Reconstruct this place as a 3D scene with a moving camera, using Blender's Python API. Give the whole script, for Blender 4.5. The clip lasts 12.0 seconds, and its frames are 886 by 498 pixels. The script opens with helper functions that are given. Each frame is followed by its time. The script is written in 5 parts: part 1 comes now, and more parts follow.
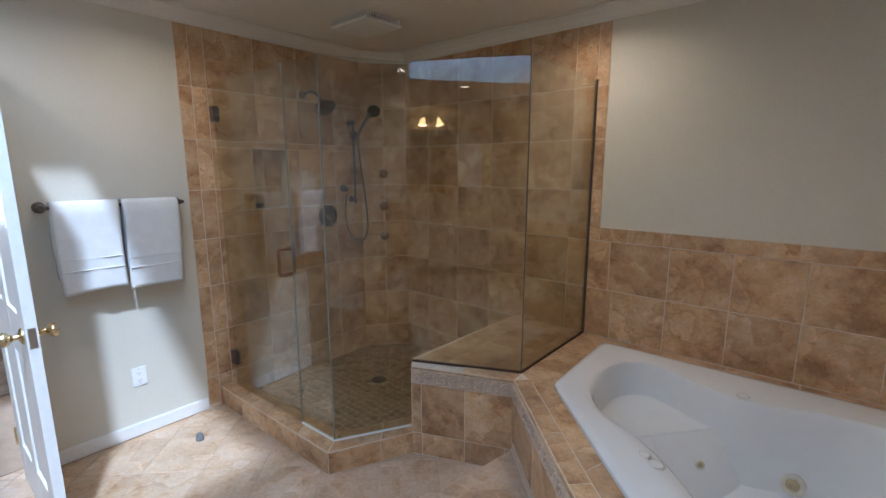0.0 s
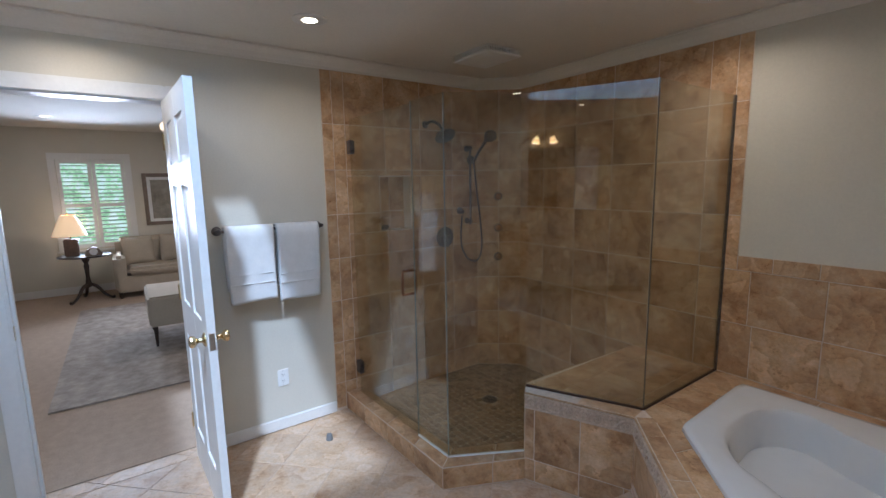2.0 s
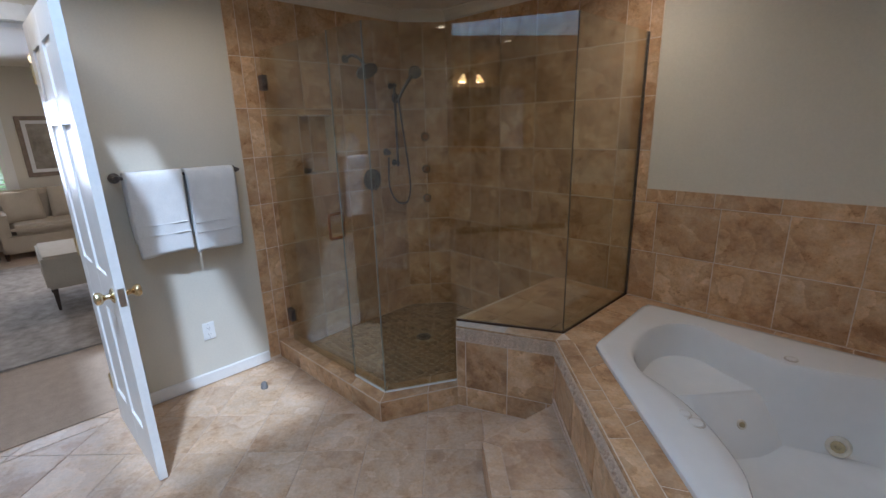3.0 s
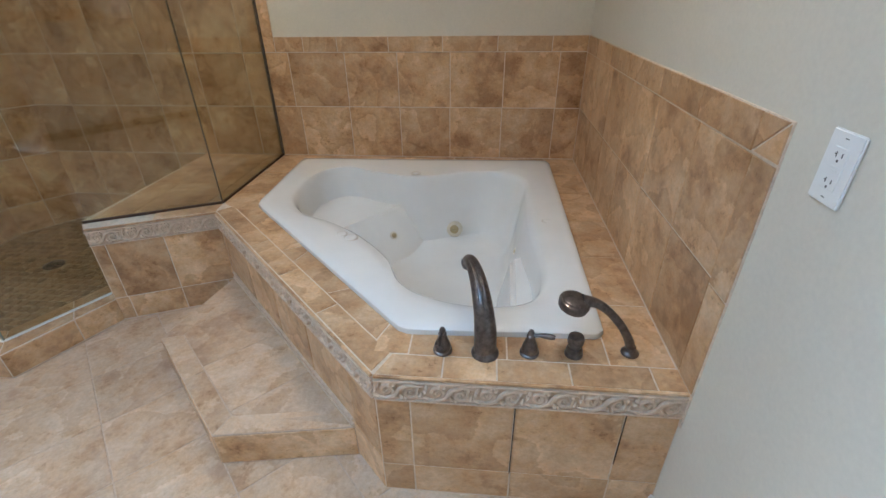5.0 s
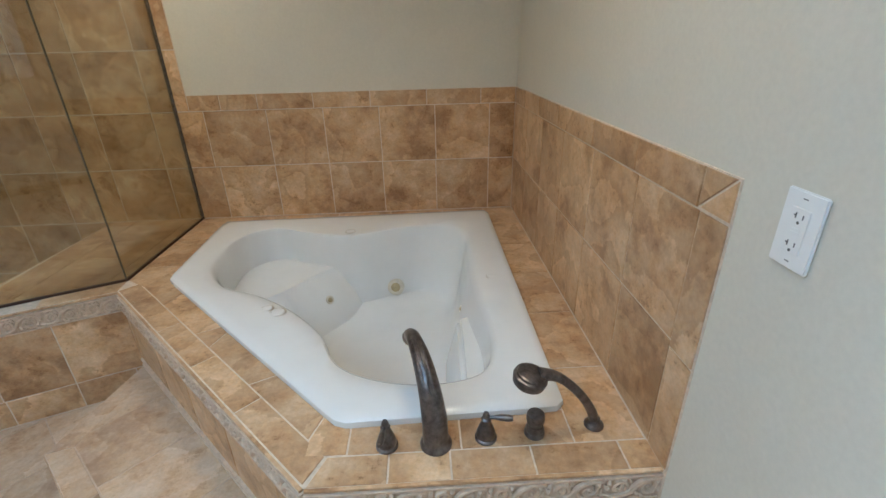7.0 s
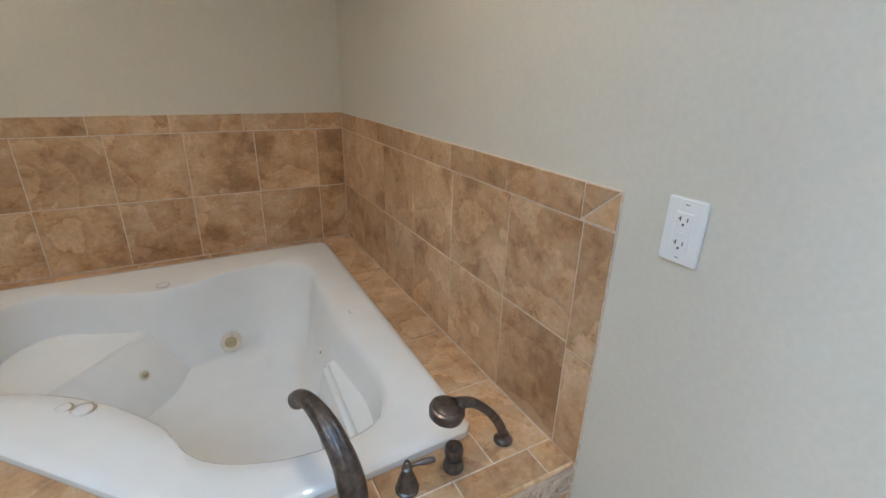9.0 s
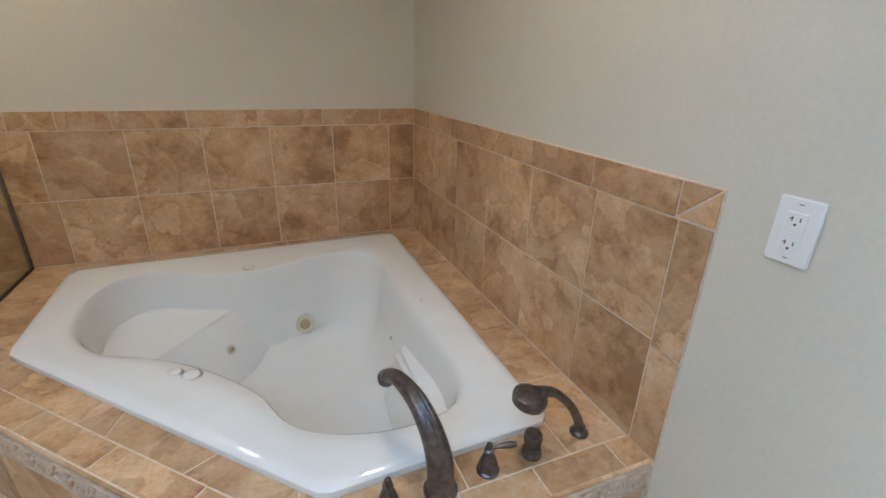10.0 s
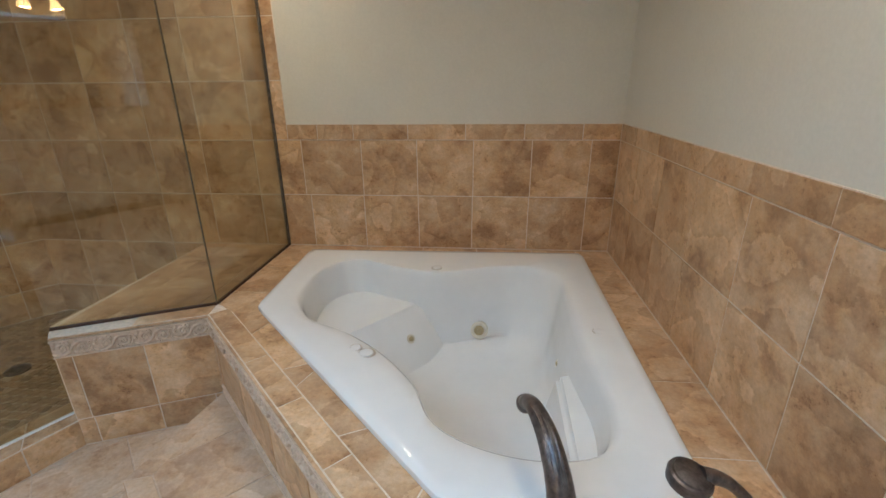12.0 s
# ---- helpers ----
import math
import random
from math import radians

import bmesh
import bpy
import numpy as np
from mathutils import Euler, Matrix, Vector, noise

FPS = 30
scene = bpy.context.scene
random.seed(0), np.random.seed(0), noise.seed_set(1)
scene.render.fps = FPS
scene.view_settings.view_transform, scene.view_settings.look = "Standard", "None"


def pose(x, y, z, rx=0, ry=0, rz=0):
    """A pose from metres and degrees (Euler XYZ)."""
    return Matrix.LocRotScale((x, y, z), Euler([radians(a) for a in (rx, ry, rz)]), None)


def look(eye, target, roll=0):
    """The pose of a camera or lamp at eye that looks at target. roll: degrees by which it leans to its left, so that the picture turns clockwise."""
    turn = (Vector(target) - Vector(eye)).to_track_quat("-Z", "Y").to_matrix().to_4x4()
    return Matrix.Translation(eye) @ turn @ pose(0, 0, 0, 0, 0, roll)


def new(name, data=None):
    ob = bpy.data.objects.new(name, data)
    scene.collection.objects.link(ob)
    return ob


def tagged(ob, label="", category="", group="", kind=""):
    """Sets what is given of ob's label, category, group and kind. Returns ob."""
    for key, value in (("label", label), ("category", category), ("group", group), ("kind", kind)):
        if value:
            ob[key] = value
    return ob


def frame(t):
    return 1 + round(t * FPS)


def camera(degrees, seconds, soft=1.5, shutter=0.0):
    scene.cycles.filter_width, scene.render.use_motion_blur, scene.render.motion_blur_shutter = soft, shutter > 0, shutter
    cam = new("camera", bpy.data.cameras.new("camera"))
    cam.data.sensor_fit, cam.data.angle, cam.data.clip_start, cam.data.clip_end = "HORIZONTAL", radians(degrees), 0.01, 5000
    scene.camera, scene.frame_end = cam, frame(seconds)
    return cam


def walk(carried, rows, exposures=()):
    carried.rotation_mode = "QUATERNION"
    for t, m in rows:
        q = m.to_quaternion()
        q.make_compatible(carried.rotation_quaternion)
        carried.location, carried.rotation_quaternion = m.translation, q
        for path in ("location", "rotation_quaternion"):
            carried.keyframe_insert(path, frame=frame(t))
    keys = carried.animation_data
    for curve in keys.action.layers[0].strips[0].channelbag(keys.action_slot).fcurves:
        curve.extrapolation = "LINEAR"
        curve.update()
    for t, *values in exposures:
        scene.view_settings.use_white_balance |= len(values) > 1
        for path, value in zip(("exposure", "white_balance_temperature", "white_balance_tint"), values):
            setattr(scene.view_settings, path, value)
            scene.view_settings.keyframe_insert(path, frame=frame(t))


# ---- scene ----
cam = camera(89.6, 12.0)
PATH = [
    (0, (1.172, 1.027, 1.577), (-0.108, 2.522, 1.222), -0.0),
    (0.5, (1.196, 0.953, 1.566), (-0.278, 2.272, 1.267), 0.3),
    (1, (1.201, 0.929, 1.655), (-0.396, 2.11, 1.425), 0.3),
    (1.5, (1.182, 0.941, 1.666), (-0.445, 2.078, 1.419), -0.2),
    (2, (1.175, 0.958, 1.648), (-0.435, 2.108, 1.357), -1.0),
    (2.5, (1.174, 0.968, 1.649), (-0.399, 2.151, 1.295), -1.6),
    (3, (1.188, 0.971, 1.617), (-0.193, 2.316, 1.083), -1.5),
    (3.5, (1.242, 0.975, 1.492), (0.22, 2.532, 0.764), -1.1),
    (3.7, (1.25, 0.995, 1.484), (0.381, 2.61, 0.686), -0.8),
    (5.3, (1.413, 1.0, 1.417), (1.355, 2.711, 0.383), -1.2),
    (5.5, (1.437, 1.013, 1.412), (1.441, 2.709, 0.352), -1.4),
    (6, (1.414, 1.007, 1.402), (1.456, 2.694, 0.329), -1.6),
    (6.5, (1.354, 1.014, 1.414), (1.338, 2.751, 0.423), -1.7),
    (7, (1.382, 1.154, 1.435), (1.458, 2.972, 0.604), -1.4),
    (7.5, (1.345, 1.246, 1.432), (1.647, 3.064, 0.654), -0.9),
    (7.7, (1.317, 1.274, 1.431), (1.725, 3.068, 0.647), -0.7),
    (9.3, (1.195, 1.289, 1.422), (2.117, 2.91, 0.697), 1.6),
    (9.5, (1.181, 1.297, 1.429), (2.054, 2.944, 0.705), 1.5),
    (10, (1.093, 1.287, 1.423), (1.805, 2.999, 0.675), 1.4),
    (10.5, (1.091, 1.231, 1.405), (1.772, 2.943, 0.628), 1.5),
    (11, (1.11, 1.218, 1.41), (1.738, 2.946, 0.623), 0.7),
    (11.5, (1.208, 1.258, 1.413), (1.574, 3.072, 0.654), 0.0),
    (12, (1.214, 1.301, 1.415), (1.037, 3.169, 0.724), -0.6),
]
EXPOSURES = [(0.0, -0.34, 5300, 13), (0.5, -0.65, 5150, 14), (2.5, -0.66, 5250, 14), (3.0, -0.71, 5350, 14), (3.5, -0.50, 5650, 12), (5.3, 0.16, 5450, 8), (7.5, 0.15, 5600, 5), (9.5, 0.13, 5650, 9), (12.0, 0.15, 5650, 8)]
walk(cam, [(t, look(eye, target, roll)) for t, eye, target, roll in PATH],
     exposures=EXPOSURES)

# ---- light ----
world = bpy.data.worlds.new("world")
scene.world = world
world.use_nodes = True
wn = world.node_tree
sky = wn.nodes.new("ShaderNodeTexSky")
sky.sky_type, sky.sun_disc, sky.sun_elevation, sky.sun_rotation = "NISHITA", False, radians(53), radians(113.5)
wn.nodes["Background"].inputs["Strength"].default_value = 0.08
wn.links.new(sky.outputs["Color"], wn.nodes["Background"].inputs["Color"])

SKYLIGHT_W, CAN_W, SCONCE_W, BED_W = 60.0, 5.0, 3.0, 72.0


def area(name, m, power, color, sx, sy=None, spread=180):
    data = bpy.data.lights.new(name, "AREA")
    data.energy, data.color, data.size, data.spread = power, color, sx, radians(spread)
    data.shape = "DISK"
    if sy:
        data.shape, data.size_y = "RECTANGLE", sy
    ob = new(name, data)
    ob.matrix_world = m
    return ob


SKY_X0, SKY_X1, SKY_Y0, SKY_Y1 = -1.16, 1.20, 0.18, 1.33
area("skylight_lamp", pose((SKY_X0 + SKY_X1) / 2, (SKY_Y0 + SKY_Y1) / 2, 3.17), SKYLIGHT_W, (0.46, 0.72, 1.0), 2.31, 1.05)
sun_data = bpy.data.lights.new("sun", "SUN")
sun_data.energy, sun_data.angle, sun_data.color = 5.0, radians(3), (0.80, 0.91, 1.0)
sun = new("sun", sun_data)
sun.matrix_world = look((0, 0, 8), (-0.69, 0.30, 7))
CANS = ((-1.454, 0.838), (-1.188, 1.832), (0.117, 3.283), (0.535, -0.12), (1.55, 2.14))
WARM = (1.0, 0.79, 0.54)
for cx, cy in CANS:
    area("can_lamp", pose(cx, cy, 2.468), CAN_W, WARM, 0.125, spread=150)
# daylight through the bedroom window
area("bedroom_window_lamp", pose(-7.62, 0.62, 1.45, 0, -90, 0), BED_W, (0.9, 0.95, 1.0), 1.2, 0.8, 115)
# warm fill added under the ceiling to brighten the bedroom; no lamp hangs there
area("bedroom_fill", pose(-5.2, 2.4, 2.46), 30.0, (1.0, 0.82, 0.64), 0.5)


# ---- materials ----
def material(name):
    m = bpy.data.materials.new(name)
    m.use_nodes = True
    return m, m.node_tree, m.node_tree.nodes["Principled BSDF"]


def node(t, kind, **inputs):
    n = t.nodes.new(kind)
    for k, v in inputs.items():
        n.inputs[k.replace("_", " ")].default_value = v
    return n


def ramp(t, fac, stops):
    r = t.nodes.new("ShaderNodeValToRGB")
    e = r.color_ramp.elements
    while len(e) < len(stops):
        e.new(0.5)
    for el, (p, c) in zip(e, stops):
        el.position, el.color = p, (*c, 1)
    t.links.new(fac, r.inputs["Fac"])
    return r.outputs["Color"]


def bump(t, b, height, strength, distance=0.002):
    n = node(t, "ShaderNodeBump", Strength=strength, Distance=distance)
    t.links.new(height, n.inputs["Height"])
    t.links.new(n.outputs["Normal"], b.inputs["Normal"])


def coords(t, offset=True):
    """Object coordinates, shifted at random from piece to piece."""
    tc = t.nodes.new("ShaderNodeTexCoord")
    if not offset:
        return tc.outputs["Object"]
    oi = t.nodes.new("ShaderNodeObjectInfo")
    mul = t.nodes.new("ShaderNodeMath")
    mul.operation, mul.inputs[1].default_value = "MULTIPLY", 37.0
    t.links.new(oi.outputs["Random"], mul.inputs[0])
    comb = t.nodes.new("ShaderNodeCombineXYZ")
    for i in range(3):
        t.links.new(mul.outputs[0], comb.inputs[i])
    add = t.nodes.new("ShaderNodeVectorMath")
    t.links.new(tc.outputs["Object"], add.inputs[0])
    t.links.new(comb.outputs[0], add.inputs[1])
    return add.outputs[0]


def mix(t, fac, a, b, kind="MIX"):
    n = t.nodes.new("ShaderNodeMix")
    n.data_type, n.blend_type = "RGBA", kind
    for v, s in ((fac, n.inputs[0]), (a, n.inputs[6]), (b, n.inputs[7])):
        if hasattr(v, "is_linked"):
            t.links.new(v, s)
        elif isinstance(v, tuple):
            s.default_value = (*v, 1)
        else:
            s.default_value = v
    return n.outputs[2]


def stone_tile(name, dark, mid, light, rough=0.38, scale=5.0, spread=1.0, cleft=0.87, pits=0.6):
    """Slate-look ceramic: cloudy tones, rusty washes, clefts with a jagged edge and small pits."""
    m, t, b = material(name)
    co = coords(t)

    def noise(k, detail, roughness, warp=0.0):
        n = node(t, "ShaderNodeTexNoise", Scale=scale * k, Detail=detail, Roughness=roughness, Distortion=warp)
        t.links.new(co, n.inputs["Vector"])
        return n.outputs["Fac"]

    def blend(a, b_, k):
        n = t.nodes.new("ShaderNodeMath")
        n.operation = "MULTIPLY_ADD"
        t.links.new(b_, n.inputs[0])
        n.inputs[1].default_value = k
        t.links.new(a, n.inputs[2])
        return n.outputs[0]

    cloud, blotch, grain, shelf_n, mid_n = noise(0.8, 9.0, 0.68), noise(2.6, 8.0, 0.72), noise(14.0, 7.0, 0.75), noise(0.62, 2.0, 0.45, 0.15), noise(5.0, 6.0, 0.7)
    col = ramp(t, blend(cloud, mid_n, 0.12), ((0.42, dark), (0.52, mid), (0.60, tuple(0.7 * m_ + 0.3 * l_ for m_, l_ in zip(mid, light))), (0.72, light)))
    rust = ramp(t, blotch, ((0.33, (0.80, 0.64, 0.46)), (0.45, (1.02, 0.93, 0.80)), (0.55, (1.02, 1.0, 0.97)), (0.68, (1.10, 1.13, 1.16))))
    col = mix(t, 0.8, col, rust, "MULTIPLY")
    fine = ramp(t, grain, ((0.32, (0.74, 0.70, 0.66)), (0.62, (1.06, 1.06, 1.05))))
    col = mix(t, 0.65, col, fine, "MULTIPLY")
    # a darker shelf that ends in a jagged pale edge
    step_n = blend(shelf_n, blotch, 0.13)
    shelf = ramp(t, step_n, ((0.38, (1.0, 1.0, 1.0)), (0.50, (cleft, cleft * 0.96, cleft * 0.91)), (0.506, (1.10, 1.10, 1.10)), (0.54, (1.0, 1.0, 1.0)), (0.63, (0.98, 0.97, 0.95)), (0.672, (cleft * 0.95, cleft * 0.90, cleft * 0.84)), (0.678, (1.08, 1.09, 1.09)), (0.74, (1.02, 1.02, 1.02))))
    col = mix(t, 1.0, col, shelf, "MULTIPLY")
    pit = ramp(t, blend(grain, blotch, 0.7), ((0.66, (0.50, 0.42, 0.35)), (0.72, (1.0, 1.0, 1.0))))
    col = mix(t, pits, col, pit, "MULTIPLY")
    oi = t.nodes.new("ShaderNodeObjectInfo")
    tone = ramp(t, oi.outputs["Random"], ((0.0, tuple(1 - spread * d for d in (0.26, 0.30, 0.34))), (0.5, (0.96, 0.95, 0.94)), (1.0, tuple(1 + spread * d for d in (0.1, 0.08, 0.03)))))
    col = mix(t, 1.0, col, tone, "MULTIPLY")
    t.links.new(col, b.inputs["Base Color"])
    r = t.nodes.new("ShaderNodeMapRange")
    r.inputs["To Min"].default_value, r.inputs["To Max"].default_value = rough - 0.1, rough + 0.14
    t.links.new(grain, r.inputs["Value"])
    t.links.new(r.outputs["Result"], b.inputs["Roughness"])
    bump(t, b, blend(grain, step_n, 1.2), 0.4, 0.0015)
    return m


def plain(name, color, rough, metal=0.0, vary=0.12, scale=30.0, bumps=0.0, spec=0.5):
    m, t, b = material(name)
    n1 = node(t, "ShaderNodeTexNoise", Scale=scale, Detail=5.0, Roughness=0.65)
    n2 = node(t, "ShaderNodeTexNoise", Scale=scale * 0.08, Detail=3.0)
    co = coords(t, False)
    t.links.new(co, n1.inputs["Vector"])
    t.links.new(co, n2.inputs["Vector"])
    lo, hi = tuple(c * (1 - vary) for c in color), tuple(min(1, c * (1 + vary * 0.6)) for c in color)
    a = ramp(t, n1.outputs["Fac"], ((0.3, lo), (0.7, hi)))
    c = ramp(t, n2.outputs["Fac"], ((0.3, (1 - vary * 0.6,) * 3), (0.7, (1.0,) * 3)))
    t.links.new(mix(t, 1.0, a, c, "MULTIPLY"), b.inputs["Base Color"])
    b.inputs["Roughness"].default_value, b.inputs["Metallic"].default_value = rough, metal
    b.inputs["Specular IOR Level"].default_value = spec
    if bumps:
        bump(t, b, n1.outputs["Fac"], bumps, 0.001)
    return m


def glow(name, color, strength):
    m, t, b = material(name)
    b.inputs["Emission Color"].default_value, b.inputs["Emission Strength"].default_value = (*color, 1), strength
    b.inputs["Base Color"].default_value = (*color, 1)
    return m


def pane_glass(name, tint):
    """Thin polished glass: clear through, with a mirror gloss that grows towards grazing."""
    m, t, b = material(name)
    t.nodes.remove(b)
    clear = node(t, "ShaderNodeBsdfTransparent", Color=(*tint, 1))
    gloss = node(t, "ShaderNodeBsdfGlossy", Color=(1, 1, 1, 1), Roughness=0.0)
    lw = node(t, "ShaderNodeLayerWeight", Blend=0.5)
    p = t.nodes.new("ShaderNodeMath")
    p.operation, p.inputs[1].default_value = "POWER", 5.0
    t.links.new(lw.outputs["Facing"], p.inputs[0])
    f = t.nodes.new("ShaderNodeMath")
    f.operation, f.inputs[1].default_value, f.inputs[2].default_value = "MULTIPLY_ADD", 0.94, 0.06
    t.links.new(p.outputs[0], f.inputs[0])
    mx = t.nodes.new("ShaderNodeMixShader")
    t.links.new(f.outputs[0], mx.inputs["Fac"])
    t.links.new(clear.outputs[0], mx.inputs[1])
    t.links.new(gloss.outputs[0], mx.inputs[2])
    t.links.new(mx.outputs[0], t.nodes["Material Output"].inputs["Surface"])
    return m


TILE = stone_tile("wall_tile", (0.37, 0.225, 0.122), (0.565, 0.38, 0.225), (0.75, 0.57, 0.39), spread=0.65)
FLOOR_TILE = stone_tile("floor_tile", (0.44, 0.31, 0.215), (0.57, 0.435, 0.32), (0.68, 0.545, 0.425), rough=0.42, scale=4.0, spread=0.35, cleft=0.94, pits=0.25)
MOSAIC = stone_tile("mosaic_tile", (0.16, 0.11, 0.06), (0.30, 0.21, 0.12), (0.42, 0.31, 0.19), scale=9.0)
LISTELLO = plain("carved_border_tile", (0.72, 0.56, 0.42), 0.5, vary=0.25, scale=40, bumps=0.3)
FLOOR_GROUT = plain("floor_grout", (0.60, 0.46, 0.345), 0.9, vary=0.2, scale=60, bumps=0.2)
SHOWER_GROUT = plain("shower_floor_grout", (0.50, 0.41, 0.30), 0.9, vary=0.25, scale=60, bumps=0.2)
GROUT = plain("grout", (0.76, 0.64, 0.51), 0.9, vary=0.2, scale=60, bumps=0.2)
PAINT = plain("beige_wall_paint", (0.68, 0.64, 0.545), 0.75, vary=0.04, scale=90, bumps=0.12, spec=0.3)
CEILING = plain("ceiling_paint", (0.80, 0.76, 0.69), 0.85, vary=0.04, scale=70, bumps=0.1, spec=0.2)
WHITE = plain("white_trim_paint", (0.80, 0.79, 0.76), 0.35, vary=0.04, scale=40)
ACRYLIC = plain("white_acrylic", (0.79, 0.785, 0.765), 0.07, vary=0.03, scale=8)
BRONZE = plain("oil_rubbed_bronze", (0.20, 0.18, 0.178), 0.32, metal=0.85, vary=0.5, scale=50)
COPPER = plain("brushed_copper_bronze", (0.36, 0.20, 0.12), 0.3, metal=1.0, vary=0.2)
BRASS = plain("polished_brass", (0.76, 0.62, 0.38), 0.2, metal=1.0, vary=0.1)
CHROME = plain("brushed_nickel", (0.62, 0.58, 0.52), 0.28, metal=1.0, vary=0.1)
PLASTIC = plain("white_plastic", (0.84, 0.84, 0.82), 0.35, vary=0.02)
AGED = plain("aged_cream_plastic", (0.72, 0.66, 0.54), 0.4, vary=0.15)
SLOT = plain("grey_socket_slot", (0.13, 0.13, 0.125), 0.6)
DARK = plain("dark_slot", (0.015, 0.014, 0.013), 0.7)
TERRY = plain("white_terry_cloth", (0.80, 0.80, 0.79), 0.95, vary=0.1, scale=220, bumps=0.9, spec=0.1)
YELLOWED = plain("yellowed_plastic", (0.50, 0.40, 0.22), 0.4, vary=0.2)
GLASS = pane_glass("clear_shower_glass", (0.898, 0.902, 0.84))
WINDOW_GLASS = pane_glass("window_glass", (0.98, 0.99, 0.985))
CARPET = plain("beige_carpet", (0.52, 0.40, 0.30), 0.98, vary=0.2, scale=180, bumps=0.6, spec=0.05)
RUG = plain("grey_rug", (0.45, 0.385, 0.325), 0.98, vary=0.35, scale=9, bumps=0.3, spec=0.05)
UPHOLSTERY = plain("beige_upholstery", (0.52, 0.45, 0.35), 0.95, vary=0.12, scale=120, bumps=0.4, spec=0.1)
DARKWOOD = plain("dark_wood", (0.045, 0.026, 0.017), 0.35, vary=0.4, scale=18)
FRAMEWOOD = plain("weathered_frame_wood", (0.26, 0.20, 0.15), 0.5, vary=0.3, scale=20)
GREYWOOD = plain("brown_lamp_base", (0.16, 0.10, 0.07), 0.45, vary=0.3, scale=20)
PRINT = plain("faded_print", (0.42, 0.38, 0.31), 0.7, vary=0.45, scale=5)
RUBBER = plain("grey_rubber", (0.20, 0.20, 0.20), 0.6)
LENS = glow("lit_lens", (1.0, 0.80, 0.50), 14.0)
SHADE = glow("lit_lampshade", (1.0, 0.66, 0.34), 1.0)
FROST = glow("lit_frosted_glass", (1.0, 0.62, 0.24), 12.0)
DIM_GLOBE = glow("dim_frosted_globe", (1.0, 0.70, 0.38), 3.0)
BODYJET = plain("dark_nickel", (0.22, 0.19, 0.16), 0.3, metal=1.0, vary=0.2)
CHANNEL = plain("brown_bronze_channel", (0.10, 0.06, 0.045), 0.4, metal=0.6, vary=0.2)


def foliage_backdrop():
    m, t, b = material("garden_beyond_window")
    co = coords(t, False)
    n = node(t, "ShaderNodeTexNoise", Scale=3.0, Detail=8.0, Roughness=0.75)
    t.links.new(co, n.inputs["Vector"])
    c = ramp(t, n.outputs["Fac"], ((0.32, (0.10, 0.20, 0.10)), (0.45, (0.30, 0.50, 0.25)), (0.56, (0.62, 0.85, 0.60)), (0.68, (0.92, 1.0, 1.0))))
    t.links.new(c, b.inputs["Emission Color"])
    b.inputs["Emission Strength"].default_value = 1.9
    b.inputs["Base Color"].default_value = (0, 0, 0, 1)
    return m


MIRROR = plain("mirror_silver", (0.9, 0.9, 0.9), 0.01, metal=1.0, vary=0.0)
CABINET = plain("painted_cabinet", (0.55, 0.50, 0.42), 0.5, vary=0.08)
COUNTER = plain("pale_stone_counter", (0.66, 0.60, 0.52), 0.25, vary=0.15, scale=25)
GARDEN = foliage_backdrop()


# ---- mesh helpers ----
def mesh_of(name, bm, mat, smooth=False):
    me = bpy.data.meshes.new(name)
    bmesh.ops.recalc_face_normals(bm, faces=bm.faces)
    if smooth:
        for f in bm.faces:
            f.smooth = True
    bm.to_mesh(me)
    bm.free()
    me.materials.append(mat)
    return me


def part(name, bm, mat, parent=None, label="", smooth=False, m=None):
    ob = new(name, mesh_of(name, bm, mat, smooth))
    if smooth:
        ob.data.set_sharp_from_angle(angle=radians(40))
    if parent:
        ob.parent = parent
    if m:
        ob.matrix_basis = m
    if label:
        tagged(ob, label)
    return ob


def thing(name, label, category, m=None, group="", kind=""):
    ob = new(name)
    ob.empty_display_size = 0.05
    if m:
        ob.matrix_basis = m
    return tagged(ob, label, category, group, kind)


def add_box(bm, x0, x1, y0, y1, z0, z1, bevel=0.0, seg=2):
    vs = [bm.verts.new((x, y, z)) for x in (x0, x1) for y in (y0, y1) for z in (z0, z1)]
    fs = [bm.faces.new([vs[i] for i in q]) for q in ((0, 1, 3, 2), (4, 6, 7, 5), (0, 4, 5, 1), (2, 3, 7, 6), (0, 2, 6, 4), (1, 5, 7, 3))]
    if bevel:
        es = list({e for f in fs for e in f.edges})
        bmesh.ops.bevel(bm, geom=es, offset=bevel, segments=seg, affect="EDGES")
    return bm


def box(x0, x1, y0, y1, z0, z1, bevel=0.0, seg=2):
    return add_box(bmesh.new(), x0, x1, y0, y1, z0, z1, bevel, seg)


def prism(pts, z0, z1, bevel=0.0):
    """An upright prism over a plan outline."""
    bm = bmesh.new()
    lo = [bm.verts.new((x, y, z0)) for x, y in pts]
    hi = [bm.verts.new((x, y, z1)) for x, y in pts]
    n = len(pts)
    fs = [bm.faces.new(lo[::-1]), bm.faces.new(hi)]
    fs += [bm.faces.new((lo[i], lo[(i + 1) % n], hi[(i + 1) % n], hi[i])) for i in range(n)]
    if bevel:
        bmesh.ops.bevel(bm, geom=list(fs[1].edges), offset=bevel, segments=2, affect="EDGES")
    return bm


